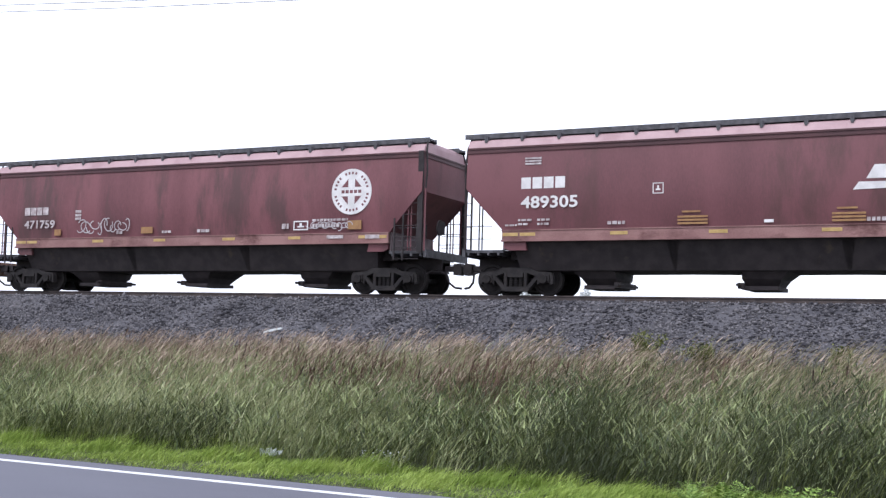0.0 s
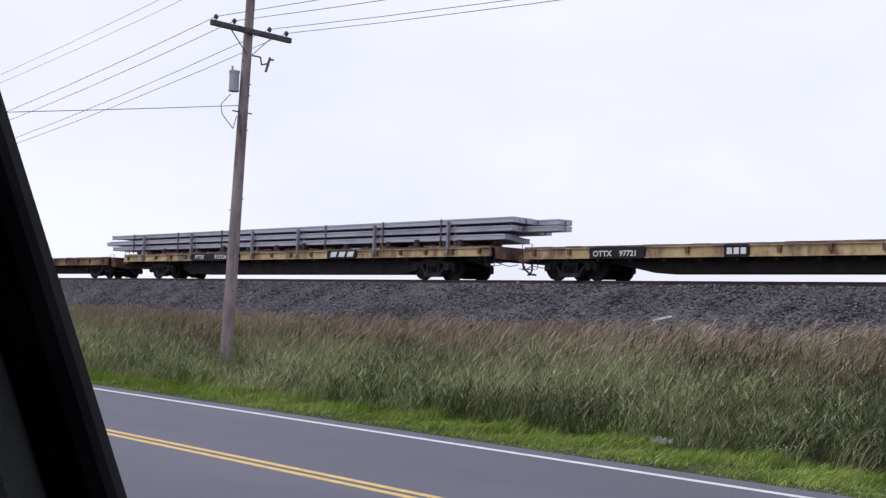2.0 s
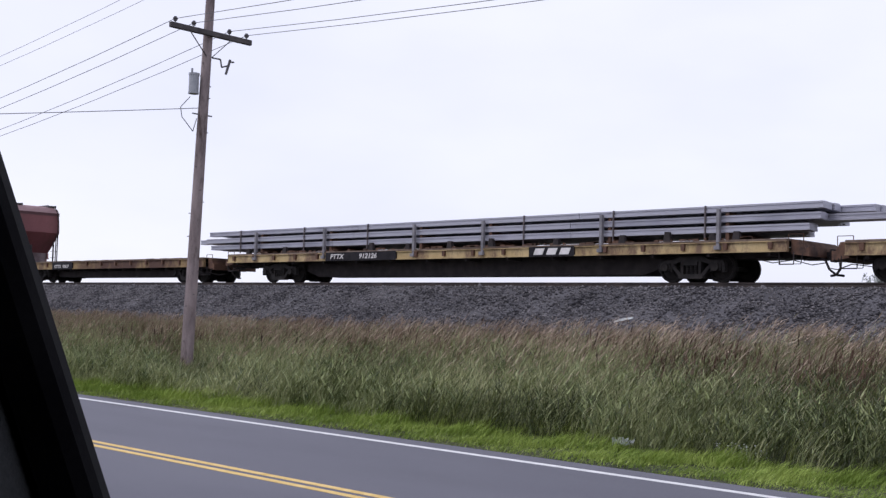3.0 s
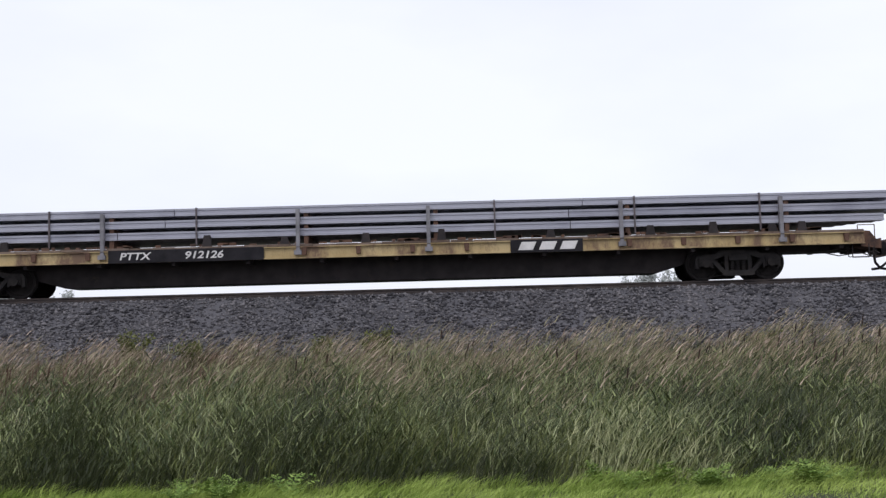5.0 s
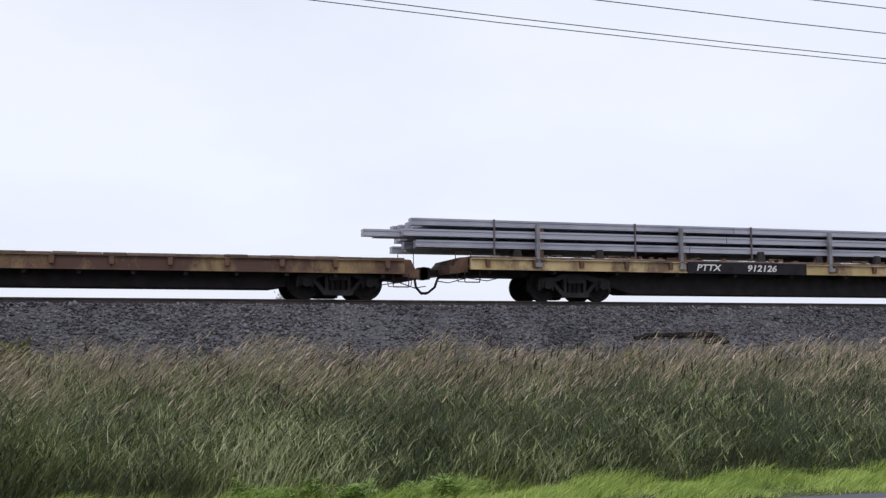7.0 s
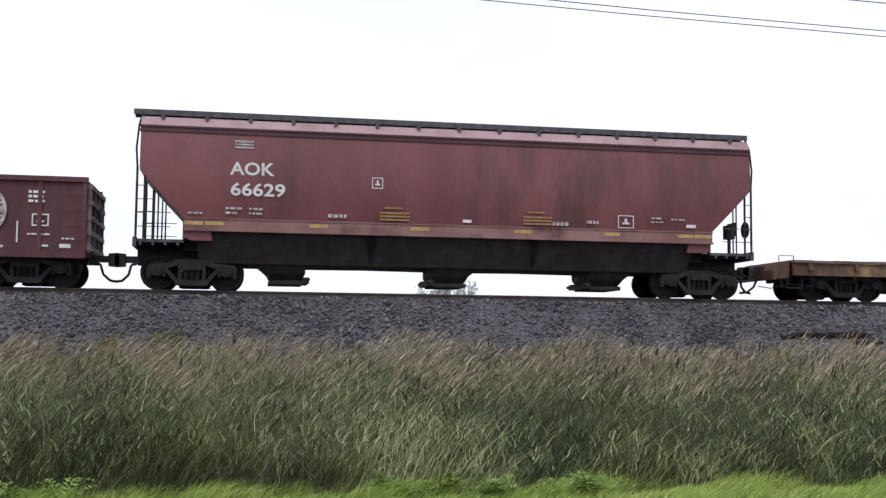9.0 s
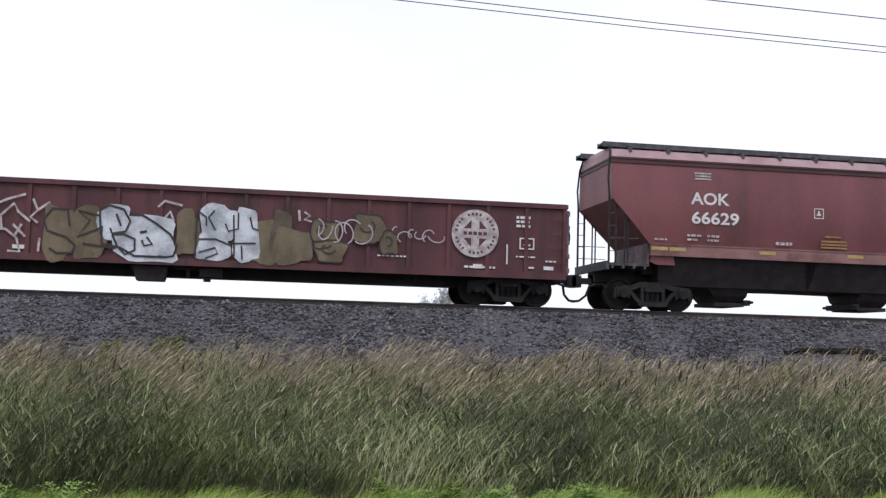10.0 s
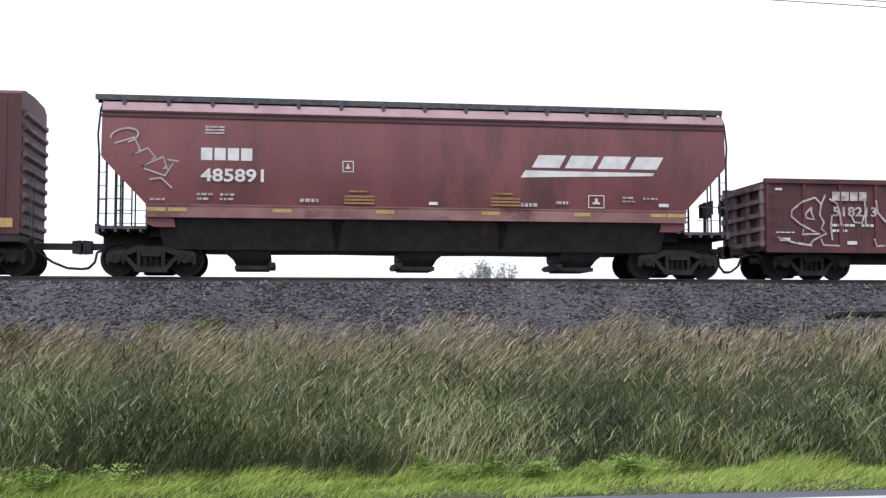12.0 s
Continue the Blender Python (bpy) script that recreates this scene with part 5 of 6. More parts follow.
    sown((("shade_dark_leaves", GREEN_DARK, -9, 0.40, "leaves low in the grass, darkened for shade"), ("green_leaves", GREEN, 0.40, 0.60, "green leaves in the grass"), ("fresh_leaves", FRESH, 0.60, 0.73, "fresh light green leaves in the grass"),
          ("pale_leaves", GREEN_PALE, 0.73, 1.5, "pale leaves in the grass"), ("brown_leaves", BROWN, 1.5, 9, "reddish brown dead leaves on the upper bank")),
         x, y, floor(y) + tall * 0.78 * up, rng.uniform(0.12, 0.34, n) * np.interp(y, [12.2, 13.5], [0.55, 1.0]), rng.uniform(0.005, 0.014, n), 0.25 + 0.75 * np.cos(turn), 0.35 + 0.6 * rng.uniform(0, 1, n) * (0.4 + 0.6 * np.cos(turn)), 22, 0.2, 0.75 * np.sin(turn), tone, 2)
    # broad arching reed blades in a few bunches
    n, c = 10500, 330
    cx, cy = rooted(rng, c, 12.7, 19.0, 0.3, 0.0, 1.7)
    pick = rng.integers(0, c, n)
    turn = rng.uniform(0, 2 * np.pi, n)
    x, y = cx[pick] + rng.normal(0, 0.17, n), cy[pick] + rng.normal(0, 0.12, n)
    blades("reed_grass", REED, x, y, floor(y) + rng.uniform(0, 0.5, n) * reach(x, y), rng.uniform(0.22, 0.46, n), rng.uniform(0.009, 0.021, n), 0.7 * np.cos(turn) + 0.3, 0.75 * np.cos(turn) + 0.35 * rng.uniform(0, 1, n), 16, "broad arching reed blades in bunches", "grass", 4, spread=0.2, lean_y=0.7 * np.sin(turn))
    # leafy weeds in heaps, darker and lighter heap by heap
    n, c = 78000, 1150
    cx, cy = rooted(rng, c, 12.7, 23.0, 0.3, 0.0, 1.6)
    size = rng.uniform(0.14, 0.42, c)
    pick = rng.integers(0, c, n)
    turn = rng.uniform(0, 2 * np.pi, n)
    x, y = cx[pick] + rng.normal(0, 1, n) * size[pick], np.maximum(cy[pick] + rng.normal(0, 0.7, n) * size[pick], 12.3)
    up = reach(x, y) * rng.uniform(0.1, 1.0, n) ** 0.8
    heap = pick % 7 + 2 * ((cx[pick] < -9) & (pick % 10 > 2))
    for name, mat, m, label in (("dark_weeds", GREEN_DARK, heap < 3, "dark leafy weeds among the grass"), ("leafy_weeds", LEAFY, heap >= 3, "green leafy weeds among the grass")):
        k = m.sum()
        blades(name, mat, x[m], y[m], floor(y[m]) + up[m] * 0.78, rng.uniform(0.06, 0.17, k), rng.uniform(0.012, 0.026, k), 1.1 * np.cos(turn[m]), 0.5 * np.cos(turn[m]), 18, label, "weeds", 2, spread=0.3, lean_y=1.1 * np.sin(turn[m]))
    # dry straw, single stems low down and more of it up the bank
    n = 30000
    x, y = rooted(rng, n, 12.8, 26.6, 0.5, 0.6)
    keep = rng.uniform(0, 1, n) < np.interp(y, [12.8, 17, 20, 26], [0.22, 0.35, 0.8, 1.0]) * (0.15 + 0.85 * (field(x, y, 1.8, 13) > 0.45))
    x, y = x[keep], y[keep]
    n = len(x)
    turn = rng.uniform(0, 2 * np.pi, n)
    blades("dry_grass", STRAW, x, y, floor(y) + reach(x, y) * 0.8 * rng.uniform(0, 1, n) ** 0.7, rng.uniform(0.14, 0.42, n), rng.uniform(0.004, 0.009, n), 0.6 * np.cos(turn) + 0.4, 0.3 + 0.7 * rng.uniform(0, 1.3, n), 13,
           "dry straw-coloured grass among the green", "grass", 3, spread=0.3, lean_y=0.6 * np.sin(turn))
    # dark rusty dock stalks in loose stands among the dead grass
    n, c = 7000, 46
    cx, cy = rng.uniform(-34, -3, c), rng.uniform(16.5, 23.5, c)
    pick = rng.integers(0, c, n)
    x, y = cx[pick] + rng.normal(0, 0.38, n), cy[pick] + rng.normal(0, 0.30, n)
    up = rng.uniform(0.15, 1.0, n)
    blades("dock_stalks", DOCK, x, y, floor(y) + up * reach(x, y) * 0.85, rng.uniform(0.14, 0.38, n), rng.uniform(0.012, 0.026, n), 0.25 + rng.normal(0, 0.25, n), 0.3 * rng.uniform(0, 1.2, n), 27, "rusty brown dock stalks in loose stands", "weeds", 2, spread=0.25)
    # feathery seed plumes over it, laid over by the wind
    n = 96000
    x, y = rooted(rng, n, 14.0, 26.6, 0.7, 0.7, 0.85)
    keep = rng.uniform(0, 1, n) < np.interp(y, [14, 17, 20, 26], [0.10, 0.40, 0.9, 1.0]) * (0.12 + 0.88 * (field(x, y, 2.0, 17) > 0.42))
    x, y = x[keep], y[keep]
    n = len(x)
    stalk = reach(x, y) * rng.uniform(0.70, 1.12, n)
    tan = rng.uniform(0, 1, n) + np.clip((x + 7) / 14, -0.6, 0.25)
    sown((("seed_plumes", PLUME, -9, 0.62, "pinkish tan grass seed plumes"), ("pale_plumes", PALE_PLUME, 0.62, 9, "pale olive grass seed plumes")), x + 0.30 * stalk, y, np.interp(y, GZ_Y, GZ_Z) + stalk * 0.92,
         rng.uniform(0.10, 0.26, n), rng.uniform(0.008, 0.022, n), 1.1 + 0.5 * field(x, y, 1.6, 5), 0.5 * rng.uniform(0.2, 1.8, n), 14, 0.4, rng.normal(0, 0.2, n), tan, 2)
    # short lush verge, thick and laid over
    n = 120000
    x, y = rooted(rng, n, 11.0, 12.5, 0.25, 0.5)
    y = np.where((x < -9) & (rng.uniform(0, 1, n) < 0.35), 11.1 + (y - 11.0) * 1.7, y)
    keep = y > 11.0 + 0.35 * field(x, y, 1.3, 23) * rng.uniform(0.2, 1, n)
    x, y = x[keep], y[keep]
    n = len(x)
    turn = rng.uniform(0, 2 * np.pi, n)
    lump = 0.45 + 1.0 * field(x, y, 1.0, 24)
    blades("verge_grass", LUSH, x, y, floor(y) + 0.01, rng.uniform(0.05, 0.14, n) * np.interp(y, [11.0, 11.6, 12.3, 13.6], [0.45, 1.0, 1.6, 2.2]) * lump, rng.uniform(0.006, 0.013, n), 0.3 + 0.8 * np.cos(turn), 0.3 + 0.5 * rng.uniform(0, 1.5, n), 15,
           "short bright green verge grass beside the road", "grass", 2, spread=0.35, lean_y=0.7 * np.sin(turn))


meadow()


def stones():
    """Loose ballast stones on the near face of the bank, as one joined mass."""
    rng = np.random.default_rng(21)
    n = 100000
    x = rng.uniform(-62, 27, n)
    y = rng.uniform(TRACK - 5.0, TRACK - 1.75, n)
    z = np.interp(y, [p[0] for p in BED], [p[1] for p in BED])
    r = rng.gamma(3.0, 0.0068, n) + 0.011
    unit = np.array([(1, 0, 0), (-1, 0, 0), (0, 1, 0), (0, -1, 0), (0, 0, 1), (0, 0, -1)], float)
    tri = np.array([(0, 2, 4), (2, 1, 4), (1, 3, 4), (3, 0, 4), (2, 0, 5), (1, 2, 5), (3, 1, 5), (0, 3, 5)])
    a = rng.uniform(0, 2 * np.pi, n)
    c, s = np.cos(a)[:, None], np.sin(a)[:, None]
    v = unit[None] * (r[:, None, None] * rng.uniform(0.6, 1.35, (n, 6, 1))) * np.array([1.25, 1.0, 0.75])
    v = v + rng.normal(0, 0.25, (n, 6, 3)) * r[:, None, None]
    vx, vy = v[:, :, 0] * c - v[:, :, 1] * s, v[:, :, 0] * s + v[:, :, 1] * c
    co = np.stack([vx + x[:, None], vy + y[:, None], v[:, :, 2] + (z + r * 0.28)[:, None]], 2).reshape(-1, 3)
    loops = (tri[None] + (np.arange(n) * 6)[:, None, None]).reshape(-1)
    m = n * 8
    raw_mesh("ballast_stones", co, loops, np.arange(m) * 3, np.full(m, 3), STONE, "loose dark crushed stones on the ballast bank", "ballast")


stones()


def sleepers():
    bm = bmesh.new()
    box(bm, -0.115, 0.115, -1.3, 1.3, -0.18, 0.0)
    bmesh.ops.bevel(bm, geom=list(bm.edges), offset=0.012, segments=1, affect="EDGES")
    bmesh.ops.recalc_face_normals(bm, faces=bm.faces)
    me = bpy.data.meshes.new("sleeper")
    bm.to_mesh(me)
    bm.free()
    me.materials.append(TIE)
    bed = bpy.data.objects["ballast_bed"]
    rng = random.Random(4)
    for i in range(180):
        shared("sleeper", me, bed, at=pose(-62 + i * 0.495, TRACK + rng.uniform(-0.04, 0.04), RAIL - 0.187, 0, 0, rng.uniform(-1, 1)))


sleepers()


# ---- the pole line ----
PX, PY, ARMZ = -24.46, 16.47, 8.85


def wire(name, pts, r, mat, label):
    cu = bpy.data.curves.new(name, "CURVE")
    cu.dimensions, cu.bevel_depth, cu.bevel_resolution = "3D", r, 1
    sp = cu.splines.new("POLY")
    sp.points.add(len(pts) - 1)
    for p, q in zip(sp.points, pts):
        p.co = (*q, 1)
    cu.materials.append(mat)
    return tagged(new(name, cu), label, "wire", "wires of the pole line")


def utility_pole(x, y, lean, full=True):
    """A leaning wooden pole with a crossarm, pins, braces, a transformer can and cutout."""
    base = ground_z(y)
    pole = empty("utility_pole", "leaning weathered wooden utility pole with a dark crossarm", "utility pole", "poles of the line", pose(x - lean * (ARMZ - base), y, base))
    k = lean
    top = 10.9 - base
    bm = bmesh.new()
    n = 12
    rings = []
    for i in range(13):
        z = -0.3 + (top + 0.3) * i / 12
        r = 0.165 - 0.055 * max(z, 0) / top
        rings.append([bm.verts.new((k * z + r * math.cos(2 * math.pi * j / n), r * math.sin(2 * math.pi * j / n), z)) for j in range(n)])
    for a, b in zip(rings, rings[1:]):
        for j in range(n):
            bm.faces.new((a[j], a[(j + 1) % n], b[(j + 1) % n], b[j]))
    bm.faces.new(rings[-1])
    part("post", bm, POLEWOOD, pole, smooth=True)
    az = ARMZ - base
    ax = k * az
    bm = bmesh.new()
    box(bm, ax + 0.11, ax + 0.22, -1.25, 1.25, az - 0.075, az + 0.065)
    bmesh.ops.bevel(bm, geom=list(bm.edges), offset=0.012, segments=1, affect="EDGES")
    part("crossarm", bm, ARMWOOD, pole, "dark wooden crossarm")
    bm = bmesh.new()
    for s in (-1, 1):
        rod(bm, (ax + 0.13, s * 0.62, az - 0.06), (ax + 0.11 - 0.55 * k, s * 0.08, az - 0.60), 0.014, 4)
    part("brace", bm, ARMWOOD, pole)
    for w in (-1.10, -0.55, 0.55, 1.10):
        bm = bmesh.new()
        rod(bm, (ax + 0.16, w, az + 0.06), (ax + 0.16, w, az + 0.20), 0.012, 5)
        for z, r in ((0.12, 0.045), (0.165, 0.065), (0.20, 0.04)):
            rod(bm, (ax + 0.16, w, az + z - 0.014), (ax + 0.16, w, az + z + 0.022), r, 10)
        part("insulator", bm, PORCELAIN, pole, "brown porcelain pin insulator")
    if full:
        bm = bmesh.new()
        z = az - 1.65
        cx = k * z
        rod(bm, (cx - 0.10, -0.26, z + 0.1), (cx - 0.10, -0.26, z + 0.58), 0.13, 16)
        rod(bm, (cx - 0.10, -0.26, z + 0.56), (cx - 0.10, -0.26, z + 0.61), 0.142, 16)
        rod(bm, (cx - 0.10, -0.26, z + 0.07), (cx - 0.10, -0.26, z + 0.12), 0.138, 16)
        rod(bm, (cx - 0.14, -0.30, z + 0.60), (cx - 0.14, -0.30, z + 0.74), 0.028, 6)
        part("transformer", bm, CANGREY, pole, "grey cylindrical transformer can")
        bm = bmesh.new()
        z = az - 0.72
        cx = k * z
        path_rod(bm, [(cx + 0.1, 0.10, z + 0.12), (cx + 0.2, 0.30, z + 0.10), (cx + 0.2, 0.34, z - 0.10), (cx + 0.2, 0.55, z - 0.02)], 0.022, 5)
        rod(bm, (cx + 0.2, 0.48, z - 0.26), (cx + 0.2, 0.60, z + 0.14), 0.035, 6)
        rod(bm, (cx + 0.2, 0.56, z + 0.08), (cx + 0.2, 0.72, z + 0.10), 0.025, 5)
        part("cutout_switch", bm, PORCELAIN, pole, "dark fuse cutout on a bracket")
        bm = bmesh.new()
        z = az - 2.1
        cx = k * z
        path_rod(bm, [(cx - 0.16, -0.3, z + 0.45), (cx - 0.2, -0.55, z + 0.15), (cx - 0.2, -0.5, z - 0.1), (cx - 0.1, -0.22, z - 0.45), (cx - 0.1, -0.12, z - 0.1)], 0.011, 4)
        rod(bm, (cx, -0.32, z), (cx, 0.28, z), 0.02, 5)
        part("drop_loop", bm, WIRE, pole)
        rng = random.Random(3)
        for i in range(26):
            bm = bmesh.new()
            z = 0.7 + i * 0.30
            cx = k * z
            r = 0.165 - 0.055 * z / top
            a = rng.choice((-2.0, -1.2, -0.2, 0.5, 2.8, -2.9))
            rod(bm, (cx + r * math.cos(a), r * math.sin(a), z), (cx + (r + 0.05) * math.cos(a), (r + 0.05) * math.sin(a), z), 0.014, 4)
            part("pole_step", bm, ARMWOOD, pole, "small iron step")
    return pole


utility_pole(PX, PY, 0.045)
utility_pole(PX + 88, PY, 0.01, False)
utility_pole(PX - 80, PY, 0.01, False)
for w, sag_west, sag_east in ((-1.10, 2.15, 1.75), (-0.55, 2.20, 2.0), (0.55, 2.43, 2.10), (1.10, 2.35, 2.02)):
    for x0, span, sag in ((PX - 80, 80, sag_west), (PX, 88, sag_east)):
        wire("overhead_wire", [(x0 + span * f + 0.16, PY + w, ARMZ + 0.17 - 4 * sag * f * (1 - f)) for f in [i / 20 for i in range(21)]], 0.008, WIRE, "thin dark overhead wire between poles")
for dy in (-0.25, 0.25):
    wire("overhead_wire", [(PX - 80 * f, PY + dy, 10.8 - 7.6 * f * (1 - f)) for f in [i / 16 for i in range(17)]], 0.006, WIRE, "thin pale overhead wire at the pole top")
wire("service_wire", [(PX - 0.15 - 9.5 * f, PY - 0.1 - 19.4 * f, 6.92 - 2.2 * f - 0.5 * f * (1 - f)) for f in [i / 12 for i in range(13)]], 0.010, WIRE, "dark service wire crossing the road")


# ---- far trees beyond the track ----
def tree(x, y, hgt, spread, seed, leafy=1.0):
    rng = random.Random(seed)
    base = ground_z(y)
    t = empty("tree", "thin-leaved tree far beyond the railway, paled for haze", "tree", "far trees", pose(x, y, base - 0.1))
    bm = bmesh.new()
    tips = []
    rod(bm, (0, 0, 0), (0.1, 0, hgt * 0.35), spread * 0.05, 7, spread * 0.035)
    for i in range(16):
        a = rng.uniform(0, 2 * math.pi)
        z0 = hgt * rng.uniform(0.2, 0.4)
        q = Vector((spread * 0.5 * rng.uniform(0.3, 1) * math.cos(a), spread * 0.5 * rng.uniform(0.3, 1) * math.sin(a), hgt * rng.uniform(0.6, 1.0)))
        p = Vector((0.1, 0, z0))
        mid = p.lerp(q, 0.5) + Vector((rng.uniform(-0.3, 0.3), rng.uniform(-0.3, 0.3), 0.2))
        rod(bm, p, mid, spread * 0.022, 5, spread * 0.014)
        rod(bm, mid, q, spread * 0.014, 4, spread * 0.004)
        tips += [mid.lerp(q, f) for f in (0.3, 0.6, 0.8, 1.0)]
    part("trunk", bm, BARK, t)
    nr = np.random.default_rng(seed)
    n = int(2600 * leafy)
    c = np.array([tips[i] for i in nr.integers(0, len(tips), n)]) + nr.normal(0, spread * 0.055, (n, 3))
    d1, d2 = nr.normal(0, 1, (n, 3)), nr.normal(0, 1, (n, 3))
    s = spread * 0.028
    co = np.stack([c + d1 * s * 0.6, c + d2 * s * 0.6, c - d1 * s * 0.6, c - d2 * s * 0.6], 1).reshape(-1, 3)
    ob = raw_mesh("crown", co, np.arange(4 * n), np.arange(n) * 4, np.full(n, 4), FARLEAF, "", "")
    ob.parent = t
    return t


tree(0.188 * 150, 150, 9.8, 7.0, 1, 1.0)
tree(0.166 * 150, 150, 8.4, 5.0, 5, 0.9)
tree(-0.346 * 150, 150, 8.6, 5.0, 2, 1.0)
tree(-0.402 * 150, 150, 9.4, 7.5, 6, 1.0)
tree(0.31 * 120, 120, 5.6, 3.0, 3, 0.10)


# ---- small things on the verge and the bank ----
def fern_mesh(seed):
    rng = random.Random(seed)
    bm = bmesh.new()
    for f in range(9):
        a = rng.uniform(0, 2 * math.pi)
        length, rise = rng.uniform(0.32, 0.55), rng.uniform(0.24, 0.46)
        prev = None
        for k in range(10):
            q = k / 9
            p = Vector((math.cos(a) * length * q, math.sin(a) * length * q, rise * math.sin(q * 2.0)))
            if prev is not None:
                d = (p - prev).normalized()
                side = Vector((-math.sin(a), math.cos(a), 0.1))
                w = 0.13 * math.sin(math.pi * (0.12 + 0.85 * q)) * rng.uniform(0.8, 1.2)
                for s in (-1, 1):
                    tip = prev + side * s * w + d * w * 0.5 + Vector((0, 0, rng.uniform(-0.03, 0.02)))
                    bm.faces.new([bm.verts.new(prev), bm.verts.new(prev + d * 0.035 + side * s * w * 0.5), bm.verts.new(tip), bm.verts.new(prev - d * 0.01 + side * s * w * 0.5)])
            prev = p
    me = bpy.data.meshes.new("fern")
    bm.to_mesh(me)
    bm.free()
    me.materials.append(WEED)
    return me


def ferns():
    rng = random.Random(8)
    kinds = [fern_mesh(k) for k in range(4)]
    for i in range(40):
        x, y = (rng.gauss((2.2, 3.6, -2.4)[i % 3], 0.40), rng.uniform(11.9, 12.4)) if i % 4 else (rng.uniform(-9, 9), rng.uniform(11.8, 12.4))
        ob = new("fern", kinds[i % 4])
        ob.matrix_basis = pose(x, y, ground_z(y) - 0.01, 0, 0, rng.uniform(0, 360)) @ Matrix.Scale(rng.uniform(0.35, 0.65) if i % 4 else rng.uniform(0.2, 0.4), 4)
        tagged(ob, "bright green fern-like weed at the road verge", "weed", "weeds on the verge")


ferns()


def bush(x, y, wide, high, seed):
    """A low rounded weed bush: thin stems and many small leaves."""
    rng = np.random.default_rng(seed)
    base = max(ground_z(y), bed_z(y) if y > TRACK - 5.4 else -9)
    ob = empty("bush", "low olive green weed bush at the foot of the ballast", "bush", "bushes by the ballast", pose(x, y, base - 0.05))
    bm = bmesh.new()
    tips = []
    for i in range(14):
        a, q = rng.uniform(0, 2 * math.pi), rng.uniform(0.2, 1.0)
        tip = Vector((math.cos(a) * wide * 0.5 * q, math.sin(a) * wide * 0.4 * q, high * rng.uniform(0.55, 1.0) * (1 - 0.35 * q * q)))
        rod(bm, (0, 0, 0), tip, 0.008, 4, 0.003)
        tips.append(tip)
    part("stem", bm, BARK, ob)
    n = 1900
    t = np.array([tips[i] for i in rng.integers(0, len(tips), n)])
    c = t * rng.uniform(0.35, 1.0, (n, 1)) + rng.normal(0, 0.055, (n, 3)) + np.array([0.04, 0, 0.03])
    d1, d2 = rng.normal(0, 1, (n, 3)), rng.normal(0, 1, (n, 3))
    s = 0.022
    co = np.stack([c + d1 * s, c + d2 * s * 0.6, c - d1 * s, c - d2 * s * 0.6], 1).reshape(-1, 3)
    crown = raw_mesh("leaves", co, np.arange(4 * n), np.arange(n) * 4, np.full(n, 4), OLIVE, "", "")
    crown.parent = ob


for k, (x, y, wide, high) in enumerate(((-7.45, 26.3, 1.25, 1.05), (-1.6, 26.4, 1.1, 0.90), (-2.9, 26.0, 0.8, 0.75), (7.4, 26.3, 0.9, 0.6), (13.4, 26.6, 0.8, 0.40), (-5.9, 26.0, 1.3, 0.75), (-12.0, 26.2, 1.0, 0.6))):
    bush(x, y, wide, high, 40 + k)


def cattails():
    """Upright cattails with dark brown heads that stand over the tall grass."""
    rng = random.Random(31)
    bm = bmesh.new()
    rod(bm, (0, 0, 0), (0.10, 0, 1.15), 0.006, 4)
    stalk = bpy.data.meshes.new("cattail")
    bm.to_mesh(stalk)
    bm.free()
    stalk.materials.append(GREEN)
    bm = bmesh.new()
    for a, b, r in ((0.0, 0.02, 0.010), (0.02, 0.19, 0.016), (0.19, 0.21, 0.009), (0.21, 0.30, 0.004)):
        rod(bm, (0.10 + 0.10 * a, 0, 1.13 + a), (0.10 + 0.10 * b, 0, 1.13 + b), r, 7)
    head = bpy.data.meshes.new("seed_head")
    bm.to_mesh(head)
    bm.free()
    head.materials.append(CATTAIL)
    for i in range(130):
        x, y = (rng.gauss(9, 5), rng.uniform(17.5, 23.5)) if i % 3 else (rng.uniform(-30, 20), rng.uniform(15.5, 23.5))
        ob = new("cattail", stalk)
        ob.matrix_basis = pose(x, y, ground_z(y) - 0.03, rng.gauss(0, 4), rng.gauss(5, 6), 0) @ Matrix.Scale(rng.uniform(0.66, 0.88), 4)
        tagged(ob, "green cattail stalk with a dark brown seed head", "cattail", "cattails on the bank")
        shared("seed_head", head, ob)


cattails()


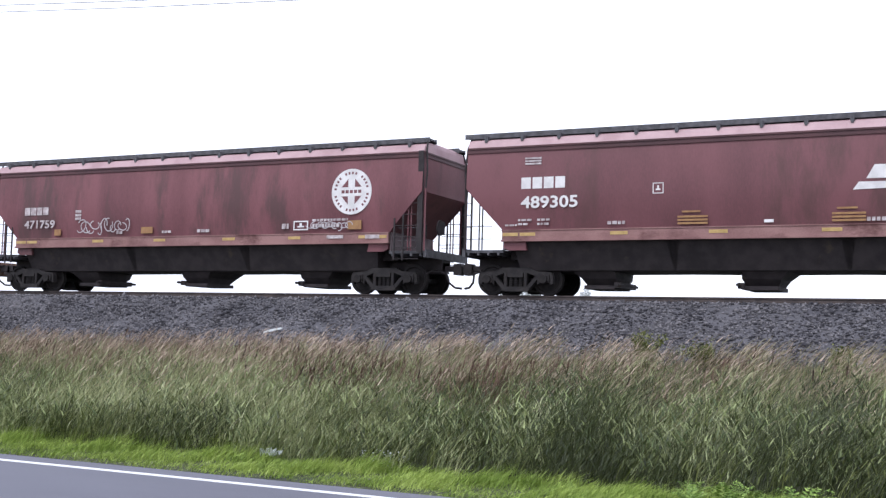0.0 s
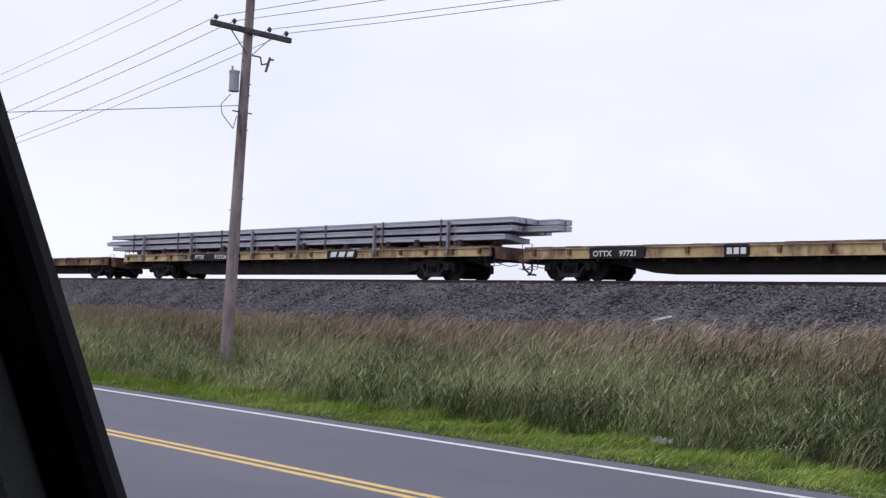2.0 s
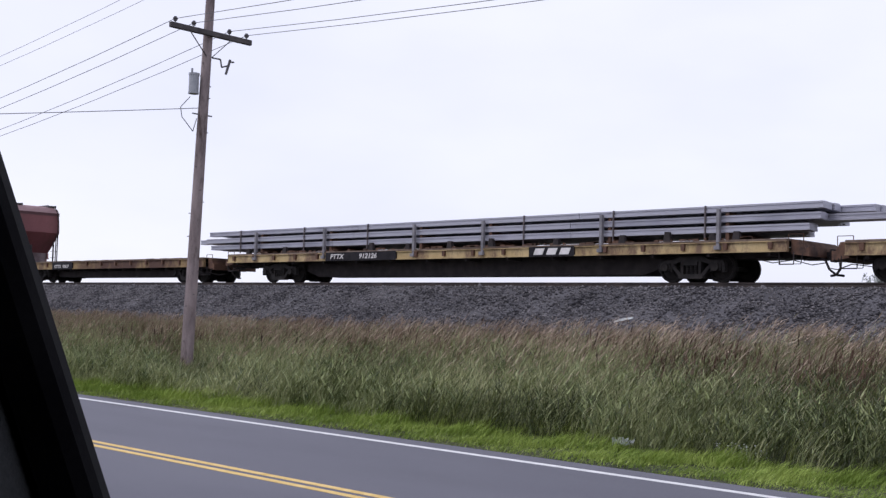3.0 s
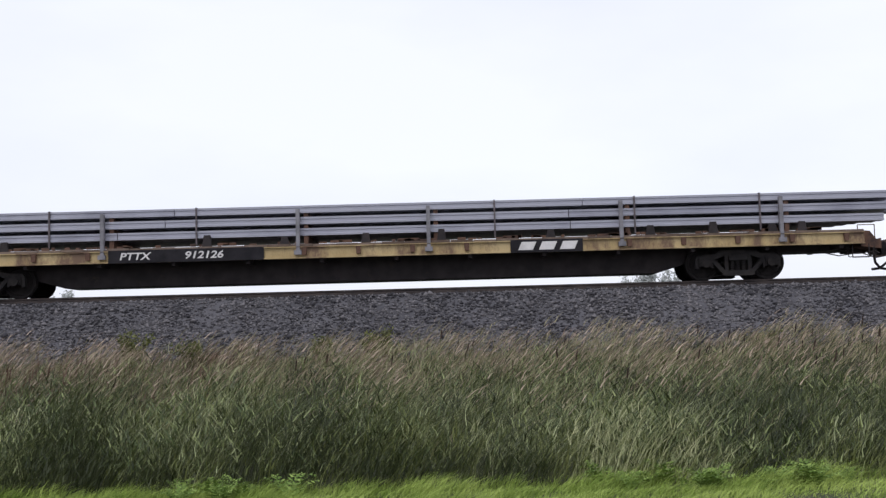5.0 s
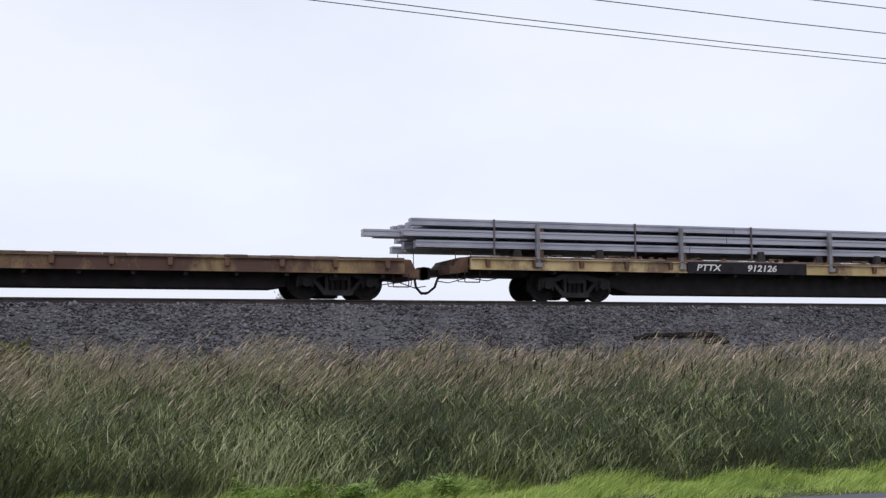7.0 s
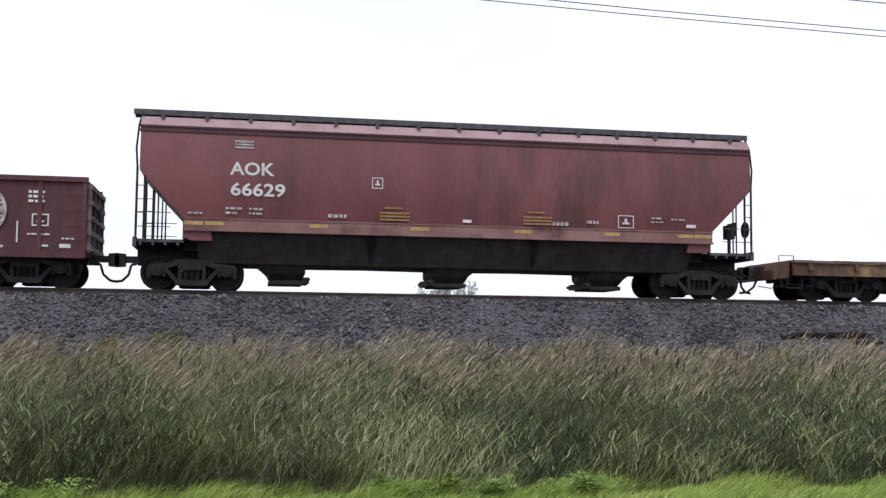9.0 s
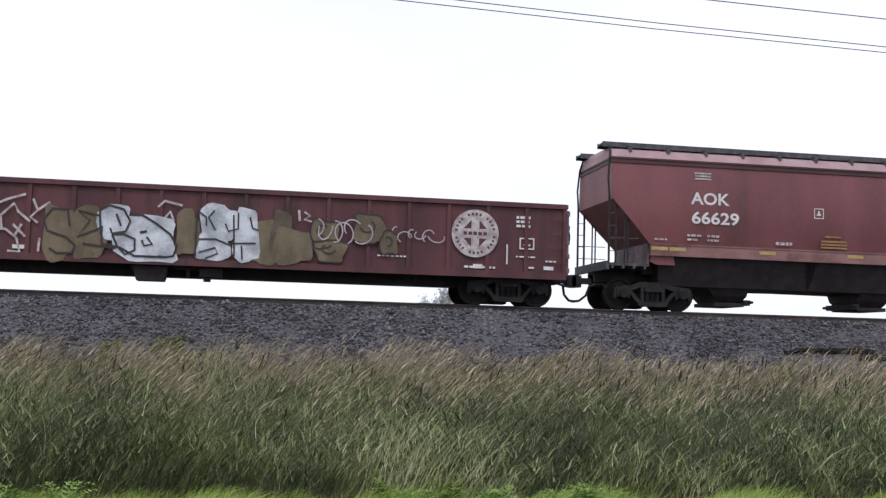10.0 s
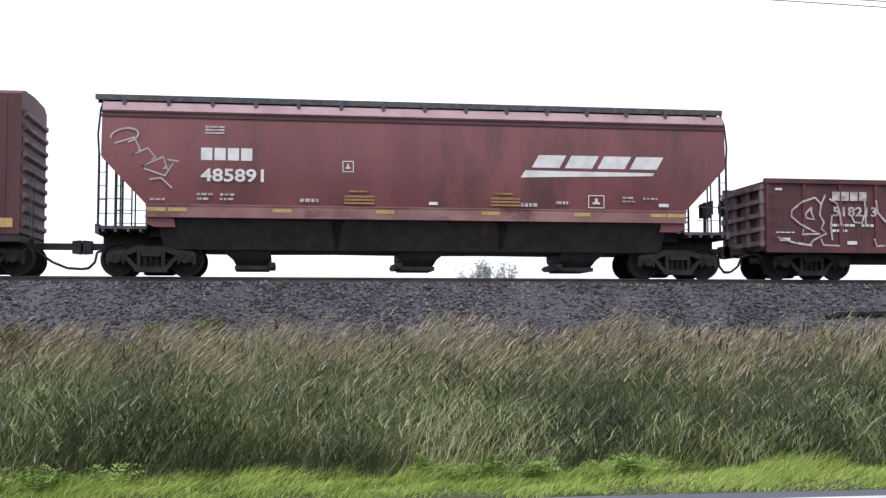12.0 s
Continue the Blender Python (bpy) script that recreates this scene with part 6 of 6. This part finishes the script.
def litter():
    rng = random.Random(5)
    bm = bmesh.new()
    grid = [[bm.verts.new((0.036 * i - 0.13 + rng.uniform(-0.02, 0.02), 0.04 * j - 0.1 + rng.uniform(-0.02, 0.02), 0.06 + rng.uniform(-0.04, 0.09))) for i in range(8)] for j in range(6)]
    for r, q in zip(grid, grid[1:]):
        for i in range(7):
            bm.faces.new((r[i], r[i + 1], q[i + 1], q[i]))
    bmesh.ops.solidify(bm, geom=list(bm.faces), thickness=0.004)
    tagged(part("plastic_bag", bm, TRASH, at=pose(-8.50, 12.4, 0.06)), "crumpled white plastic bag in the verge grass", "litter")
    bm = bmesh.new()
    for k in range(24):
        x, y, z = rng.gauss(0, 0.22), rng.gauss(0, 0.12), 0.10 + rng.uniform(0, 0.14)
        rod(bm, (x, y, 0), (x, y, z), 0.001, 3)
        rod(bm, (x, y, z), (x, y, z + 0.008), 0.011, 6)
    tagged(part("daisies", bm, TRASH, at=pose(-6.85, 12.55, ground_z(12.55))), "small white wildflowers in the verge grass", "flowers", kind="stuff")
    bm = bmesh.new()
    prism(bm, [(-0.32, 0.0), (0.30, 0.05), (0.32, 0.10), (-0.05, 0.09), (-0.30, 0.05)], -0.03, 0.03)
    tagged(part("broken_board", bm, TRASH, at=pose(-19.08, 27.75, bed_z(27.75) + 0.02, 0, -8, 5)), "pale broken board lying on the ballast", "board")
    for x, y, length, r, tilt in ((15.9, 28.05, 1.9, 0.085, 2), (14.55, 28.0, 0.6, 0.07, -4), (16.6, 27.75, 0.95, 0.07, 5)):
        bm = bmesh.new()
        n, m = 9, 8
        rings = []
        for i in range(n + 1):
            t = i / n - 0.5
            q = r * (1 - 0.25 * abs(t)) * rng.uniform(0.85, 1.12)
            rings.append([bm.verts.new((t * length, q * math.cos(2 * math.pi * j / m) + rng.uniform(-0.01, 0.01), q * math.sin(2 * math.pi * j / m) + 0.04 * math.sin(t * 5))) for j in range(m)])
        for p, q in zip(rings, rings[1:]):
            for j in range(m):
                bm.faces.new((p[j], p[(j + 1) % m], q[(j + 1) % m], q[j]))
        bm.faces.new(rings[0])
        bm.faces.new(rings[-1])
        tagged(part("log", bm, DEADWOOD, at=pose(x, y, bed_z(y) + r + 0.015, 0, tilt, -3)), "dark weathered timber lying on the ballast", "log", "timbers on the ballast")


litter()


# ---- the window pillar of the parked car ----
def pillar():
    """The leaning pillar beside the open window: seal, channel and fabric trim."""
    car = empty("parked_car", "dark parked car seen from inside at its window pillar", "car", at=pose(0, 0, 0))
    up, low = Vector((-0.906, 0.365, 0.215)) * 0.62, Vector((-0.855, 0.490, -0.171)) * 0.62
    eye = Vector((0, 0, EYE))
    d = (low - up)
    a, b = eye + up - d * ((2.03 - EYE - up.z) / -d.z), eye + low + d * ((EYE + low.z - 1.36) / -d.z)
    side = Vector((-0.49, -0.87, 0.0)).normalized()
    out = d.normalized().cross(side).normalized()
    if out.dot(up) < 0:
        out = -out

    def bar(name, prof, mat, label):
        bm = bmesh.new()
        rings = [[bm.verts.new(p + side * s + out * o) for s, o in prof] for p in (a, a.lerp(b, 0.5), b)]
        n = len(prof)
        for r, q in zip(rings, rings[1:]):
            for i in range(n):
                bm.faces.new((r[i], r[(i + 1) % n], q[(i + 1) % n], q[i]))
        bm.faces.new(rings[0])
        bm.faces.new(rings[-1][::-1])
        part(name, bm, mat, car, label, smooth=False)

    # Unseen cabin panels, added to keep daylight off the window pillar.
    for name, x0, x1, y0, y1, z0, z1 in (("unseen_roof_panel", -2.0, 1.7, -1.45, 0.16, 2.02, 2.08), ("door_panel", -2.0, 1.7, 0.30, 0.38, 0.28, 1.42), ("unseen_far_panel", -2.0, 1.7, -1.50, -1.44, 0.28, 2.05),
                                         ("unseen_rear_panel", -2.06, -2.0, -1.45, 0.36, 0.28, 2.05), ("unseen_front_panel", 1.7, 1.76, -1.45, 0.36, 0.28, 2.05), ("car_floor", -2.0, 1.7, -1.45, 0.30, 0.26, 0.32), ("rear_quarter", -2.0, -0.80, 0.27, 0.33, 1.42, 2.05)):
        bm = bmesh.new()
        box(bm, x0, x1, y0, y1, z0, z1)
        bmesh.ops.bevel(bm, geom=list(bm.edges), offset=0.02, segments=2, affect="EDGES")
        part(name, bm, FABRIC if name == "unseen_roof_panel" else RUBBER, car)
    for x in (-1.5, 1.3):
        for y in (-1.35, 0.22):
            bm = bmesh.new()
            rod(bm, (x, y - 0.11, 0.32), (x, y + 0.11, 0.32), 0.335, 28)
            part("tyre", bm, RUBBER, car)
    bar("window_seal", [(0, 0), (0.004, -0.010), (0.012, -0.012), (0.030, -0.004), (0.034, 0.05), (0.0, 0.06)], RUBBER, "black rubber window seal")
    bar("trim", [(0.034, 0.004), (0.040, -0.012), (0.050, -0.022), (0.068, -0.027), (0.085, -0.022), (0.098, -0.006), (0.098, 0.06), (0.034, 0.06)], FABRIC, "charcoal fabric pillar trim")
    bar("belt_guide", [(0.098, 0.0), (0.105, -0.014), (0.13, -0.03), (0.20, -0.035), (0.30, -0.02), (0.30, 0.06), (0.098, 0.06)], RUBBER, "black plastic inner panel")


pillar()


def motions():
    """The train rolls by and its wheels turn."""
    times = [0.5 * k for k in range(25)]
    for ob, u in CARS:
        walk(ob, [(t, pose(u + run(t), TRACK, RAIL)) for t in times])
    spin = [(k / 30, math.degrees((run(k / 30) - S0) / WHEEL_R)) for k in range(361)]
    for ob, x in WHEELSETS:
        walk(ob, [(t, pose(x, 0, WHEEL_R, 0, a, 0)) for t, a in spin])


motions()
